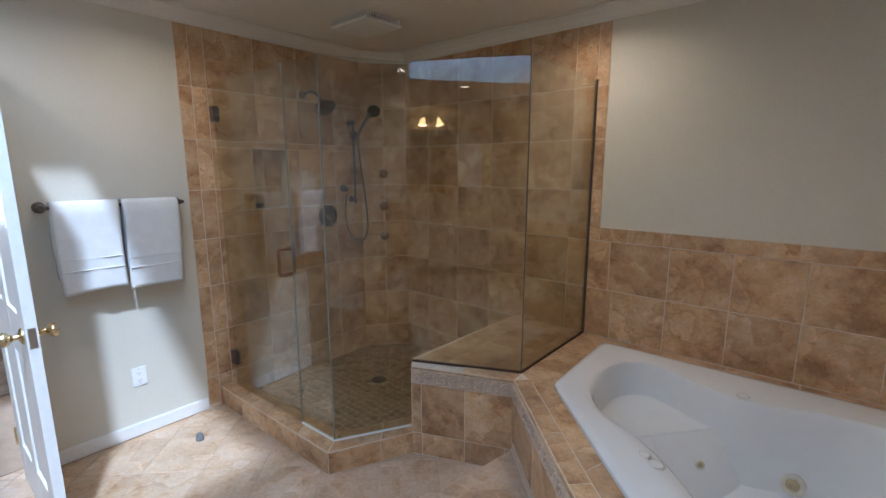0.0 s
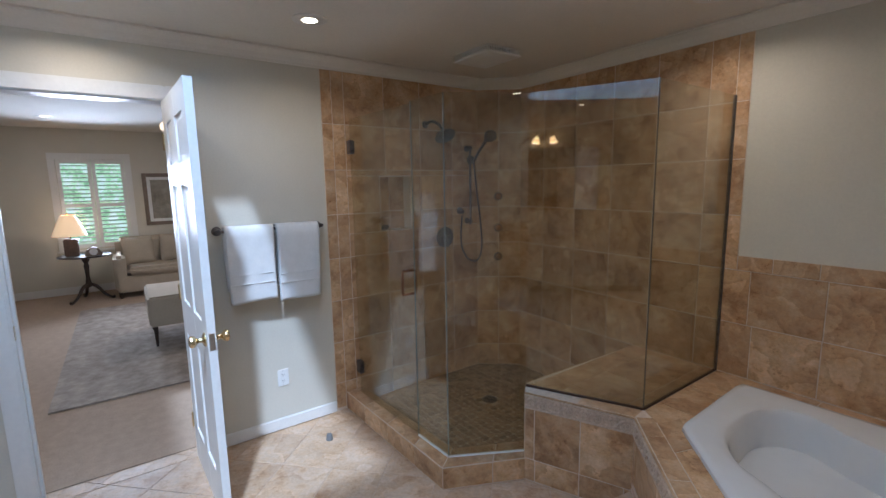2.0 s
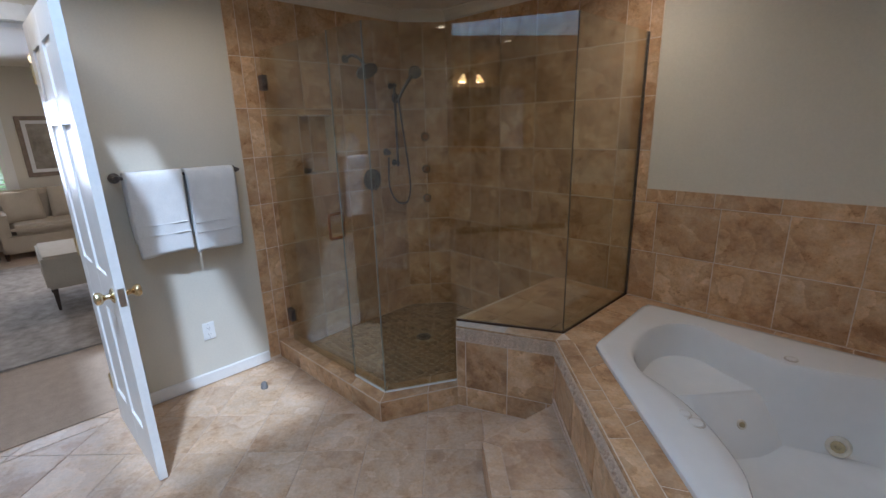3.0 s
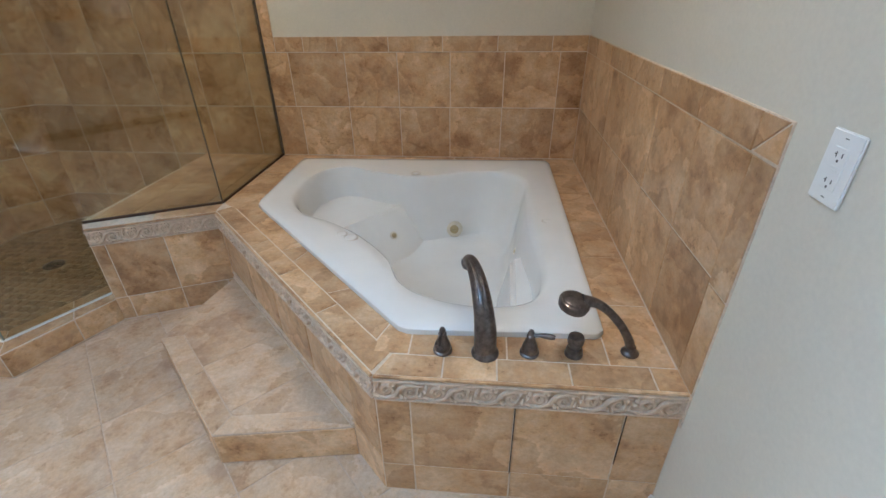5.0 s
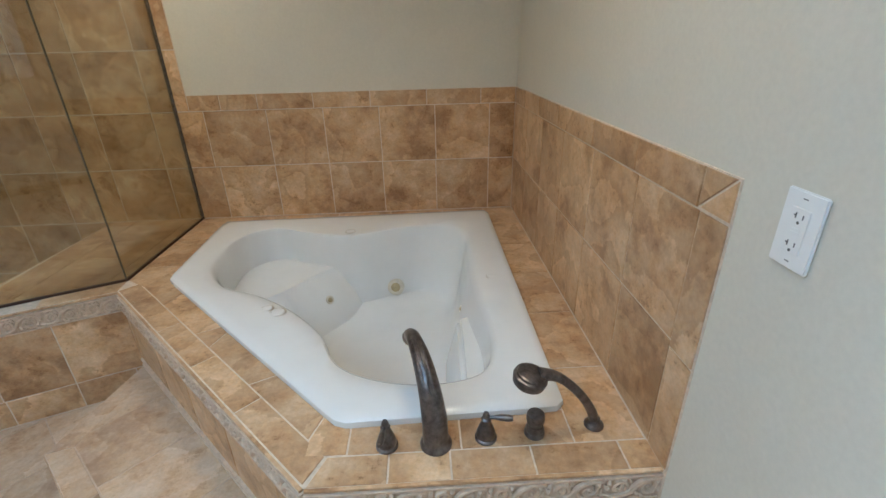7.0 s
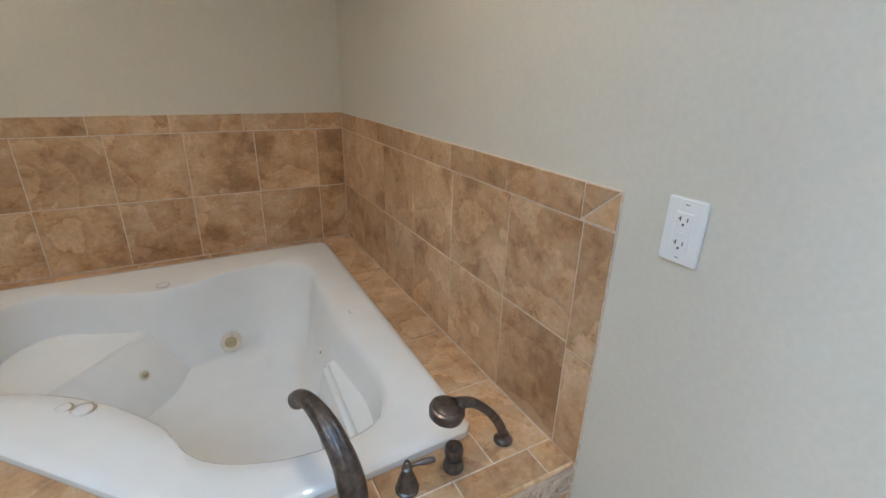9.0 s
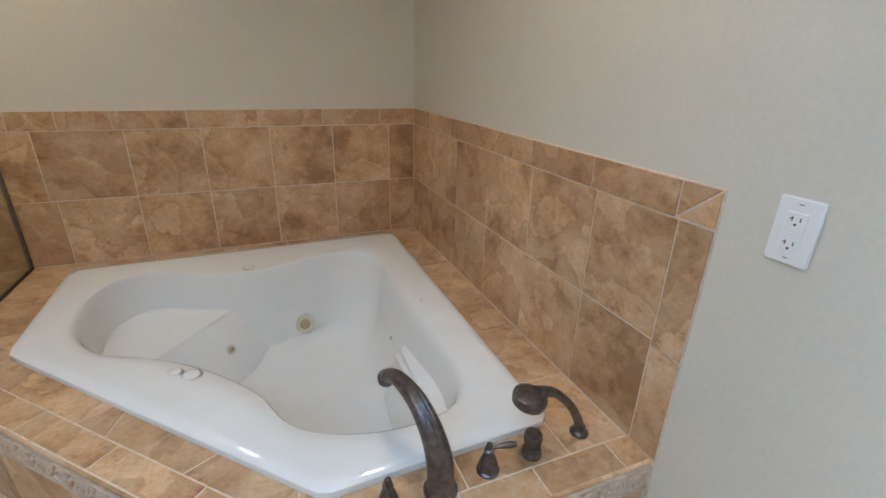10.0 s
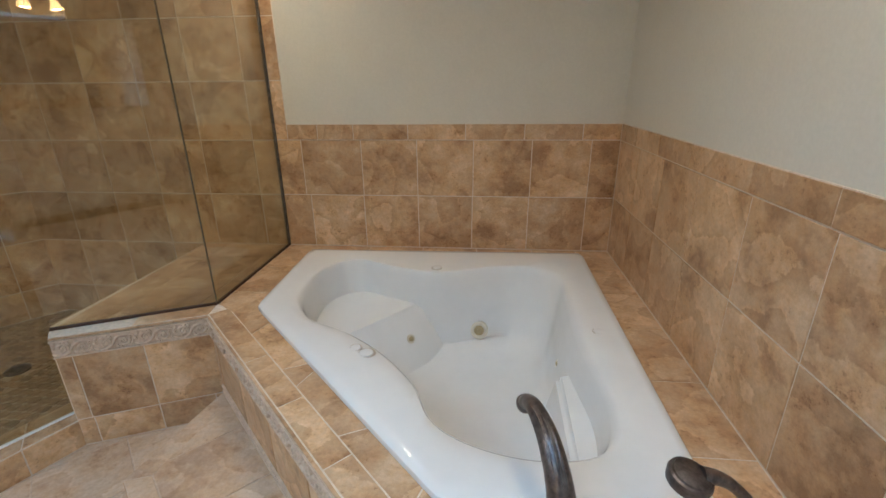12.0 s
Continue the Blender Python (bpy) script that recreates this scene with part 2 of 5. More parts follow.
def add_lathe(bm, profile, n=24, m=Matrix()):
    """A turned shape about z from (radius, height) pairs."""
    rings = []
    for r, z in profile:
        if r < 1e-5:
            rings.append([bm.verts.new(m @ Vector((0, 0, z)))])
        else:
            rings.append([bm.verts.new(m @ Vector((r * math.cos(2 * math.pi * i / n), r * math.sin(2 * math.pi * i / n), z))) for i in range(n)])
    for a, b in zip(rings, rings[1:]):
        for i in range(n):
            j = (i + 1) % n
            if len(a) == 1 and len(b) == 1:
                continue
            if len(a) == 1:
                bm.faces.new((a[0], b[i], b[j]))
            elif len(b) == 1:
                bm.faces.new((a[i], a[j], b[0]))
            else:
                bm.faces.new((a[i], a[j], b[j], b[i]))
    for ring, flip in ((rings[0], True), (rings[-1], False)):
        if len(ring) > 1:
            bm.faces.new(ring[::-1] if flip else ring)
    return bm


def lathe(profile, n=24, m=Matrix()):
    return add_lathe(bmesh.new(), profile, n, m)


def smooth_path(pts, steps=6):
    """Catmull-Rom through the points."""
    P = [Vector(p) for p in pts]
    P = [2 * P[0] - P[1]] + P + [2 * P[-1] - P[-2]]
    out = []
    for i in range(1, len(P) - 2):
        for s in range(steps):
            u = s / steps
            a, b, c, d = P[i - 1], P[i], P[i + 1], P[i + 2]
            out.append(0.5 * (2 * b + (c - a) * u + (2 * a - 5 * b + 4 * c - d) * u * u + (3 * b - a - 3 * c + d) * u ** 3))
    out.append(P[-2])
    return out


def add_tube(bm, path, radii, n=12, flat=1.0):
    """A tube along a path, its radius running through the given ones."""
    path = [Vector(p) for p in path]
    k = len(path)
    rad = [float(np.interp(i / (k - 1), np.linspace(0, 1, len(radii)), radii)) for i in range(k)]
    up, rings = None, []
    for i, p in enumerate(path):
        d = (path[min(i + 1, k - 1)] - path[max(i - 1, 0)]).normalized()
        if up is None:
            up = d.orthogonal().normalized()
        side = d.cross(up).normalized()
        up = side.cross(d).normalized()
        rings.append([bm.verts.new(p + rad[i] * (math.cos(a) * up + flat * math.sin(a) * side)) for a in (2 * math.pi * j / n for j in range(n))])
    for a, b in zip(rings, rings[1:]):
        for j in range(n):
            bm.faces.new((a[j], a[(j + 1) % n], b[(j + 1) % n], b[j]))
    bm.faces.new(rings[0][::-1])
    bm.faces.new(rings[-1])
    return bm


def tube(path, radii, n=12, flat=1.0):
    return add_tube(bmesh.new(), path, radii, n, flat)


# ---- plan ----
XW, XE, YN, YS, ZC = -1.80, 1.92, 3.74, -2.05, 2.49
DECK, WAIN, TOPTILE = 0.52, 1.22, 2.41
PITCH = 0.307
A, B, C, D, E = (XW, 2.25), (-0.69, 2.305), (-0.475, 2.69), (0.062, 2.953), (0.06, YN)
CH0, CH1 = (XW, 3.45), (-1.56, YN)
PONY_L, PONY_R, DECK_FL, DECK_FR = (-0.435, 2.64), (0.076, 2.861), (1.078, 1.87), (XE, 1.87)
STEP = ((0.485, 1.91), (0.957, 1.985), (0.085, 2.85), (0.0, 2.36))
DOOR_Y0, DOOR_Y1, DOOR_H = 0.46, 1.205, 2.12


def structure(name, bm, mat, label, category, smooth=False):
    return tagged(part(name, bm, mat, smooth=smooth), label, category, kind="structure")


T = 0.12
wall_west = bmesh.new()
add_box(wall_west, XW - T, XW, YS - T, DOOR_Y0 - 0.02, 0, ZC)
add_box(wall_west, XW - T, XW, DOOR_Y1 + 0.02, 2.515, 0, ZC)
add_box(wall_west, XW - T, XW, 2.785, YN + T, 0, ZC)
add_box(wall_west, XW - T, XW, 2.515, 2.785, 0, 1.30)
add_box(wall_west, XW - T, XW, 2.515, 2.785, 1.71, ZC)
add_box(wall_west, XW - T, XW - T + 0.015, 2.515, 2.785, 1.30, 1.71)
add_box(wall_west, XW - T, XW, DOOR_Y0 - 0.02, DOOR_Y1 + 0.02, DOOR_H + 0.02, ZC)
structure("wall_west", wall_west, PAINT, "beige painted wall with a doorway and a towel bar", "wall")
structure("wall_north", box(XW, XE, YN, YN + T, 0, ZC), PAINT, "beige painted wall above brown tiling", "wall")
structure("wall_east", box(XE, XE + T, YS, YN + T, 0, ZC), PAINT, "plain beige painted wall beside the bathtub", "wall")
structure("wall_south", box(XW, XE, YS - T, YS, 0, ZC), PAINT, "plain beige painted wall with a wall light", "wall")
structure("wall_shower_corner", prism((CH0, (XW, YN), CH1), 0, ZC), PAINT, "angled corner wall of the shower", "wall")
structure("floor", box(XW - T, XE, YS, YN, -0.1, -0.003), FLOOR_GROUT, "sand-coloured grout bed of a tiled floor", "floor")

ceil = bmesh.new()
add_box(ceil, XW - T, SKY_X0, YS - T, YN + T, ZC, ZC + 0.1)
add_box(ceil, SKY_X1, XE + T, YS - T, YN + T, ZC, ZC + 0.1)
add_box(ceil, SKY_X0, SKY_X1, YS - T, SKY_Y0, ZC, ZC + 0.1)
add_box(ceil, SKY_X0, SKY_X1, SKY_Y1, YN + T, ZC, ZC + 0.1)
structure("ceiling", ceil, CEILING, "plain off-white painted ceiling with a skylight opening", "ceiling")
shaft = bmesh.new()
zt = 3.2
add_box(shaft, SKY_X0 - 0.05, SKY_X0, SKY_Y0 - 0.05, SKY_Y1 + 0.05, ZC + 0.1, zt)
add_box(shaft, SKY_X1, SKY_X1 + 0.05, SKY_Y0 - 0.05, SKY_Y1 + 0.05, ZC + 0.1, zt)
add_box(shaft, SKY_X0, SKY_X1, SKY_Y0 - 0.05, SKY_Y0, ZC + 0.1, zt)
add_box(shaft, SKY_X0, SKY_X1, SKY_Y1, SKY_Y1 + 0.05, ZC + 0.1, zt)
structure("skylight_shaft", shaft, WHITE, "white painted shaft of the skylight", "skylight")
sky_pane = structure("skylight_pane", box(SKY_X0 - 0.05, SKY_X1 + 0.05, SKY_Y0 - 0.05, SKY_Y1 + 0.05, zt, zt + 0.008), WINDOW_GLASS, "clear skylight pane in the ceiling", "skylight")
sky_pane.visible_shadow = False


def crown(p, q, name="trim"):
    """A crown moulding along the top of a wall from p to q, the room on the left."""
    p, q = Vector((*p, 0)), Vector((*q, 0))
    d = (q - p).normalized()
    n = Vector((-d.y, d.x, 0))
    prof = ((0, TOPTILE), (0.008, TOPTILE), (0.012, 2.425), (0.03, 2.45), (0.052, 2.468), (0.06, 2.476), (0.075, 2.478), (0.075, ZC - 0.001), (0, ZC - 0.001))
    bm = bmesh.new()
    a = [bm.verts.new(p + n * o + Vector((0, 0, z))) for o, z in prof]
    b = [bm.verts.new(q + n * o + Vector((0, 0, z))) for o, z in prof]
    k = len(prof)
    bm.faces.new(a)
    bm.faces.new(b[::-1])
    for i in range(k):
        bm.faces.new((a[i], a[(i + 1) % k], b[(i + 1) % k], b[i]))
    return structure(name, bm, CEILING, "narrow off-white crown moulding under the ceiling", "trim")


crown((XW, CH0[1]), (XW, YS)), crown(CH1, CH0), crown((XE, YN), CH1), crown((XE, YS), (XE, YN)), crown((XW, YS), (XE, YS))


def baseboard(x0, x1, y0, y1):
    bm = box(x0, x1, y0, y1, 0.002, 0.085, 0.006)
    return structure("baseboard", bm, WHITE, "low white painted baseboard along the wall", "baseboard")


baseboard(XW, XW + 0.016, DOOR_Y1 + 0.09, 2.095)
baseboard(XE - 0.016, XE, YS, 1.868)
baseboard(XW, XW + 0.016, YS, DOOR_Y0 - 0.09)
baseboard(XW + 0.017, XE - 0.017, YS, YS + 0.016)


# ---- tiling ----
def clip(poly, a, b, c):
    """The part of a convex outline where a*u + b*v <= c."""
    out = []
    for i, p in enumerate(poly):
        q = poly[(i + 1) % len(poly)]
        fp, fq = a * p[0] + b * p[1] - c, a * q[0] + b * q[1] - c
        if fp <= 1e-9:
            out.append(p)
        if (fp < -1e-9 and fq > 1e-9) or (fp > 1e-9 and fq < -1e-9):
            s = fp / (fp - fq)
            out.append((p[0] + s * (q[0] - p[0]), p[1] + s * (q[1] - p[1])))
    return out


def clip_convex(poly, outline):
    """Cuts a convex outline to another, given counter-clockwise."""
    for i, p in enumerate(outline):
        q = outline[(i + 1) % len(outline)]
        a, b = q[1] - p[1], -(q[0] - p[0])
        poly = clip(poly, a, b, a * p[0] + b * p[1])
        if len(poly) < 3:
            return []
    return poly


def poly_area(p):
    return 0.5 * abs(sum(p[i][0] * p[(i + 1) % len(p)][1] - p[(i + 1) % len(p)][0] * p[i][1] for i in range(len(p))))


def shrink(poly, d):
    """Moves every side of a convex counter-clockwise outline inwards by d."""
    big = poly
    for i, p in enumerate(poly):
        q = poly[(i + 1) % len(poly)]
        a, b = q[1] - p[1], -(q[0] - p[0])
        l = math.hypot(a, b)
        if l < 1e-6:
            continue
        a, b = a / l, b / l
        big = clip(big, a, b, a * p[0] + b * p[1] - d)
        if len(big) < 3:
            return []
    return big


TILE_MESHES = {}


def piece_mesh(name, poly, mat, thick=0.0025, edge=0.0012):
    key = (name, mat.name, thick, tuple((round(u, 4), round(v, 4)) for u, v in poly))
    if key not in TILE_MESHES:
        bm = bmesh.new()
        top = shrink(poly, edge)
        if len(top) != len(poly):
            top = [(u * 0.98, v * 0.98) for u, v in poly]
        lo = [bm.verts.new((u, v, -0.002)) for u, v in poly]
        md = [bm.verts.new((u, v, thick - edge)) for u, v in poly]
        hi = [bm.verts.new((u, v, thick)) for u, v in top]
        n = len(poly)
        bm.faces.new(hi)
        for i in range(n):
            j = (i + 1) % n
            bm.faces.new((lo[i], lo[j], md[j], md[i]))
            bm.faces.new((md[i], md[j], hi[j], hi[i]))
        TILE_MESHES[key] = mesh_of(name, bm, mat)
    return TILE_MESHES[key]


def plane(origin, u, v):
    """The pose of a tiled surface: origin, the way along it and the way up it."""
    u, v = Vector(u).normalized(), Vector(v).normalized()
    n = u.cross(v)
    m = Matrix((u, v, n)).transposed().to_4x4()
    m.translation = origin
    return m


tile_rng = random.Random(7)


def lay(parent, m, cells, mat, outlines=None, joint=0.005, name="tile", thick=0.0025):
    """Lays one tile for each cell (u0, u1, v0, v1) or outline on the surface m, cut to the outlines."""
    for cell in cells:
        poly = [(cell[0], cell[2]), (cell[1], cell[2]), (cell[1], cell[3]), (cell[0], cell[3])] if len(cell) == 4 and not isinstance(cell[0], tuple) else list(cell)
        for outline in outlines or [None]:
            p = clip_convex(poly, outline) if outline else poly
            if len(p) < 3:
                continue
            p = shrink(p, joint / 2)
            p = [q for i, q in enumerate(p) if math.hypot(q[0] - p[i - 1][0], q[1] - p[i - 1][1]) > 0.002]
            if len(p) < 3 or poly_area(p) < 0.0002:
                continue
            cu = sum(q[0] for q in p) / len(p)
            cv = sum(q[1] for q in p) / len(p)
            ob = new(name, piece_mesh(name, [(a - cu, b - cv) for a, b in p], mat, thick))
            ob.parent = parent
            tilt = Matrix.Rotation(tile_rng.gauss(0, 0.0012), 4, "X") @ Matrix.Rotation(tile_rng.gauss(0, 0.0012), 4, "Y")
            ob.matrix_basis = m @ Matrix.Translation((cu, cv, tile_rng.uniform(-0.0004, 0.0004))) @ tilt


def grid(us, vs):
    return [(a, b, c, d) for a, b in zip(us, us[1:]) for c, d in zip(vs, vs[1:])]


def run(a, b, step, start):
    """Joint lines from a to b with the given step through start."""
    out, k = [a], math.ceil((a - start) / step - 1e-6)
    while start + k * step < b - 1e-6:
        if start + k * step > a + 0.02:
            out.append(start + k * step)
        k += 1
    if b - out[-1] < 0.02 and len(out) > 1:
        out.pop()
    return out + [b]


BACK = 0.004
ROWS_Z = [0.02, 0.212, 0.52, 0.828, 1.135, 1.444, 1.752, 2.06, TOPTILE]
UP = (0, 0, 1)

# ---- the bathtub deck, pony wall, curb, bench and step ----
def n2(p, q):
    d = Vector((q[0] - p[0], q[1] - p[1]))
    return d.normalized()


RIM = [(0.262, 2.918), (1.131, 2.036), (1.742, 2.056), (1.753, 3.632), (0.238, 3.60)]
deck_poly = [PONY_R, DECK_FL, DECK_FR, (XE, YN), E, D]
deck = bmesh.new()
cut = [(x + (1.05 - x) * 0.06, y + (2.95 - y) * 0.05) for x, y in RIM]
lo_o = [deck.verts.new((x, y, 0)) for x, y in deck_poly]
hi_o = [deck.verts.new((x, y, DECK)) for x, y in deck_poly]
hi_i = [deck.verts.new((x, y, DECK)) for x, y in cut]
lo_i = [deck.verts.new((x, y, 0.03)) for x, y in cut]
for i in range(6):
    j = (i + 1) % 6
    deck.faces.new((lo_o[i], lo_o[j], hi_o[j], hi_o[i]))
for i in range(5):
    j = (i + 1) % 5
    deck.faces.new((hi_i[i], hi_i[j], lo_i[j], lo_i[i]))
deck.faces.new(lo_i)
for q in ((0, 1, 1, 0), (1, 2, 2, 1), (2, 3, 3, 2), (3, 4, 4, 3)):
    deck.faces.new((hi_o[q[0]], hi_o[q[1]], hi_i[q[2]], hi_i[q[3]]))
deck.faces.new((hi_o[4], hi_o[5], hi_i[0], hi_i[4]))
deck.faces.new((hi_o[5], hi_o[0], hi_i[0]))
tub_deck = structure("tub_deck", deck, GROUT, "raised tub surround clad in brown stone tiles with a carved border", "tub surround")

pony_poly = [(PONY_L[0], PONY_L[1]), PONY_R, D, (E[0], E[1]), (-0.47, YN), (-0.505, 2.72)]
pony = structure("shower_bench", prism(pony_poly, 0, DECK), GROUT, "low tiled wall and bench of the shower with carved border", "shower bench")

co_l, co_c, co_r = (XW, 2.18), (-0.635, 2.222), (-0.432, 2.642)
ci_l, ci_c, ci_r = (XW, 2.31), (-0.745, 2.375), (-0.55, 2.76)
curb_bm = bmesh.new()
for quad in ((co_l, co_c, ci_c, ci_l), (co_c, co_r, ci_r, ci_c)):
    lo = [curb_bm.verts.new((x, y, 0)) for x, y in quad]
    hi = [curb_bm.verts.new((x, y, 0.13)) for x, y in quad]
    curb_bm.faces.new(lo[::-1]), curb_bm.faces.new(hi)
    for i in range(4):
        curb_bm.faces.new((lo[i], lo[(i + 1) % 4], hi[(i + 1) % 4], hi[i]))
curb = structure("shower_curb", curb_bm, GROUT, "low tiled curb of the shower entrance", "shower curb")
step = structure("tub_step", prism(STEP, 0, 0.146), FLOOR_GROUT, "low tiled step in front of the bathtub", "step")
shower_floor = structure("shower_floor", prism([ci_l, ci_c, ci_r, (-0.505, 2.72), (-0.47, YN), CH1, CH0], -0.05, 0.016), SHOWER_GROUT, "shower floor of small brown stone mosaic", "shower floor")


# ---- bathtub ----
def closed_smooth(pts, n):
    """A smooth closed outline through the points, n samples at even steps of the whole turn."""
    k, out = len(pts), []
    for s in range(n):
        u = s * k / n
        i, f = int(u), u - int(u)
        a, b, c, d = (Vector(pts[(i + o) % k]) for o in (-1, 0, 1, 2))
        out.append(0.5 * (2 * b + (c - a) * f + (2 * a - 5 * b + 4 * c - d) * f * f + (3 * b - a - 3 * c + d) * f ** 3))
    return out


BASIN = [(0.385, 3.06), (0.50, 2.845), (0.685, 2.74), (0.85, 2.61), (1.0, 2.44), (1.09, 2.27), (1.24, 2.185), (1.42, 2.165), (1.56, 2.22),
         (1.615, 2.40), (1.60, 2.75), (1.61, 3.12), (1.60, 3.33), (1.50, 3.43), (1.28, 3.42), (1.0, 3.33), (0.76, 3.39), (0.56, 3.47), (0.42, 3.36)]


def build_tub():
    tub = thing("corner_bathtub", "white acrylic corner whirlpool bathtub set in a tiled deck", "bathtub")
    n = 114
    inner = closed_smooth([Vector(p) for p in BASIN], n)
    cen = Vector((1.08, 2.88))
    # rim outline seen from the centre, with rounded corners
    def on_rim(v, inset):
        ang = Vector(v) - cen
        best = None
        for i in range(5):
            p, q = Vector(RIM[i]), Vector(RIM[(i + 1) % 5])
            d = q - p
            nn = Vector((d.y, -d.x)).normalized()
            off = (p - cen).dot(nn) - inset
            c = ang.normalized().dot(nn)
            if c > 1e-6:
                r = off / c
                best = r if best is None else (1.0 / (1.0 / best ** 110 + 1.0 / r ** 110)) ** (1 / 110)
        return cen + ang.normalized() * best
    bm = bmesh.new()
    rings = []
    def ring(f, z):
        rings.append([bm.verts.new((*f(v), z if not callable(z) else z(v))) for v in inner])
    ring(lambda v: on_rim(v, 0.004), 0.515)
    ring(lambda v: on_rim(v, 0.0), 0.528)
    ring(lambda v: on_rim(v, 0.002), 0.542)
    ring(lambda v: on_rim(v, 0.012), 0.550)
    ring(lambda v: Vector(v).lerp(on_rim(v, 0.02), 0.9), 0.552)
    ring(lambda v: Vector(v).lerp(on_rim(v, 0.02), 0.3), 0.548)
    ring(lambda v: Vector(v), 0.543)
    for shr, z in ((0.018, 0.532), (0.032, 0.505), (0.05, 0.44), (0.075, 0.33), (0.10, 0.22), (0.14, 0.16), (0.20, 0.135), (0.32, 0.125)):
        def f(v, shr=shr, z=z):
            d = cen - Vector(v)
            steep = 0.35 + 0.65 * min(1.0, max(0.0, (3.30 - v.y) / 0.25))
            if v.x > 1.35:
                steep = max(steep, 0.35 + 0.65 * min(1.0, (v.x - 1.35) / 0.2))
            if z < 0.15:
                steep = max(steep, 0.6)
            return Vector(v) + d.normalized() * min(shr * steep, d.length * 0.8)
        ring(f, z)
    for a, b in zip(rings, rings[1:]):
        for i in range(n):
            j = (i + 1) % n
            bm.faces.new((a[i], a[j], b[j], b[i]))
    bm.faces.new(rings[-1])
    part("basin", bm, ACRYLIC, tub, smooth=True)
    # moulded seats, sloping backs
    def seat(pts, feet, z0, name):
        b2 = bmesh.new()
        lo = [b2.verts.new((x + fx, y + fy, z0)) for (x, y, z), (fx, fy) in zip(pts, feet)]
        hi = [b2.verts.new((x, y, z)) for x, y, z in pts]
        k = len(pts)
        b2.faces.new(hi)
        for i in range(k):
            b2.faces.new((lo[i], lo[(i + 1) % k], hi[(i + 1) % k], hi[i]))
        bmesh.ops.bevel(b2, geom=list(b2.edges), offset=0.018, segments=3, affect="EDGES")
        part(name, b2, ACRYLIC, tub, smooth=True)
    seat(((0.50, 2.88, 0.355), (0.68, 3.09, 0.36), (0.925, 3.35, 0.365), (0.94, 3.46, 0.365), (0.52, 3.53, 0.36), (0.33, 3.32, 0.36), (0.34, 3.02, 0.355)),
         ((0.13, -0.08), (0.15, -0.11), (0.14, -0.08), (0.12, 0.02), (0, 0), (0, 0), (0, 0)), 0.10, "seat")
    seat(((1.485, 2.28, 0.395), (1.64, 2.22, 0.40), (1.64, 2.78, 0.40), (1.50, 2.74, 0.39)), ((-0.06, 0), (0, 0), (0, 0), (-0.06, 0.03)), 0.10, "armrest")
    def jet(x, y, z, way, r, name="jet"):
        m = look((x, y, z), (x + way[0], y + way[1], z + way[2])) @ Matrix.Rotation(math.pi, 4, "X")
        j = part(name, lathe(((0, -0.02), (r, -0.02), (r, 0.004), (r * 0.86, 0.008), (r * 0.62, 0.006), (r * 0.55, 0.002), (0.0, 0.002)), 24), AGED, tub, "round white and yellowed whirlpool jet", True, m)
        part("nozzle", lathe(((0, 0.0), (r * 0.56, 0.001), (r * 0.56, 0.008), (r * 0.24, 0.011), (r * 0.2, 0.004), (0, 0.004)), 18), YELLOWED, j, smooth=True)
    jet(1.205, 3.345, 0.212, (-0.1, -0.96, 0.26), 0.046)
    jet(0.872, 3.180, 0.245, (0.66, -0.58, 0.45), 0.023)
    jet(0.60, 2.86, 0.40, (0.6, 0.75, 0.3), 0.018)
    jet(1.535, 2.90, 0.33, (-0.95, 0.0, 0.25), 0.018)
    for (x, y), r in (((0.775, 2.625), 0.019), ((0.822, 2.595), 0.025), ((0.985, 3.375), 0.022), ((1.655, 2.80), 0.022)):
        k = part("air_control", lathe(((r * 1.0, 0.540), (r * 1.0, 0.550), (r * 0.92, 0.5525), (r * 0.4, 0.554), (0, 0.5545)), 28), ACRYLIC, tub, "round white air control button", True, Matrix.Translation((x, y, -0.003)))
        part("ring", lathe(((r * 1.28, 0.540), (r * 1.28, 0.549), (r * 1.2, 0.551), (r * 1.06, 0.5505), (r * 1.06, 0.546)), 28), CHROME, k, smooth=True)
    return tub


build_tub()


# ---- bathtub fittings of oil-rubbed bronze ----
def build_spout():
    t = thing("tub_spout", "tall arched oil-rubbed bronze tub spout on the tiled deck", "faucet", pose(1.387, 1.973, DECK + 0.004))
    part("flange", lathe(((0.040, 0), (0.040, 0.006), (0.036, 0.012), (0.033, 0.015), (0.031, 0.022)), 28), BRONZE, t, smooth=True)
    # a fluted, tapering arch
    tip = Vector((-0.060, 0.235, 0.160))
    pts = [(0, 0, 0.012), (-0.002, 0.005, 0.08), (-0.011, 0.032, 0.145), (-0.027, 0.088, 0.192), (-0.045, 0.155, 0.204), (-0.056, 0.205, 0.188), tip]
    path = smooth_path(pts, 7)
    part("arch", tube(path, [0.034, 0.033, 0.029, 0.025, 0.021, 0.019, 0.020], 20, 0.92), BRONZE, t, smooth=True)
    for k in (-1, 0, 1):
        line = [p + Vector((0.010 * k, 0, 0)) + Vector((0, -0.62, 0.78)).normalized() * float(r) * (1 if k == 0 else 0.86) for p, r in zip(path[8:-9], np.linspace(0.030, 0.0205, len(path[8:-9])))]
        part("flute", tube(line, [0.002, 0.0035, 0.003, 0.002], 8), BRONZE, t, smooth=True)
    m = look(tip, tip + Vector((-0.02, 0.35, -0.9)))
    part("outlet", lathe(((0.021, -0.014), (0.023, -0.004), (0.023, 0.004), (0.019, 0.010), (0, 0.012)), 22, m), BRONZE, t, smooth=True)


build_spout()


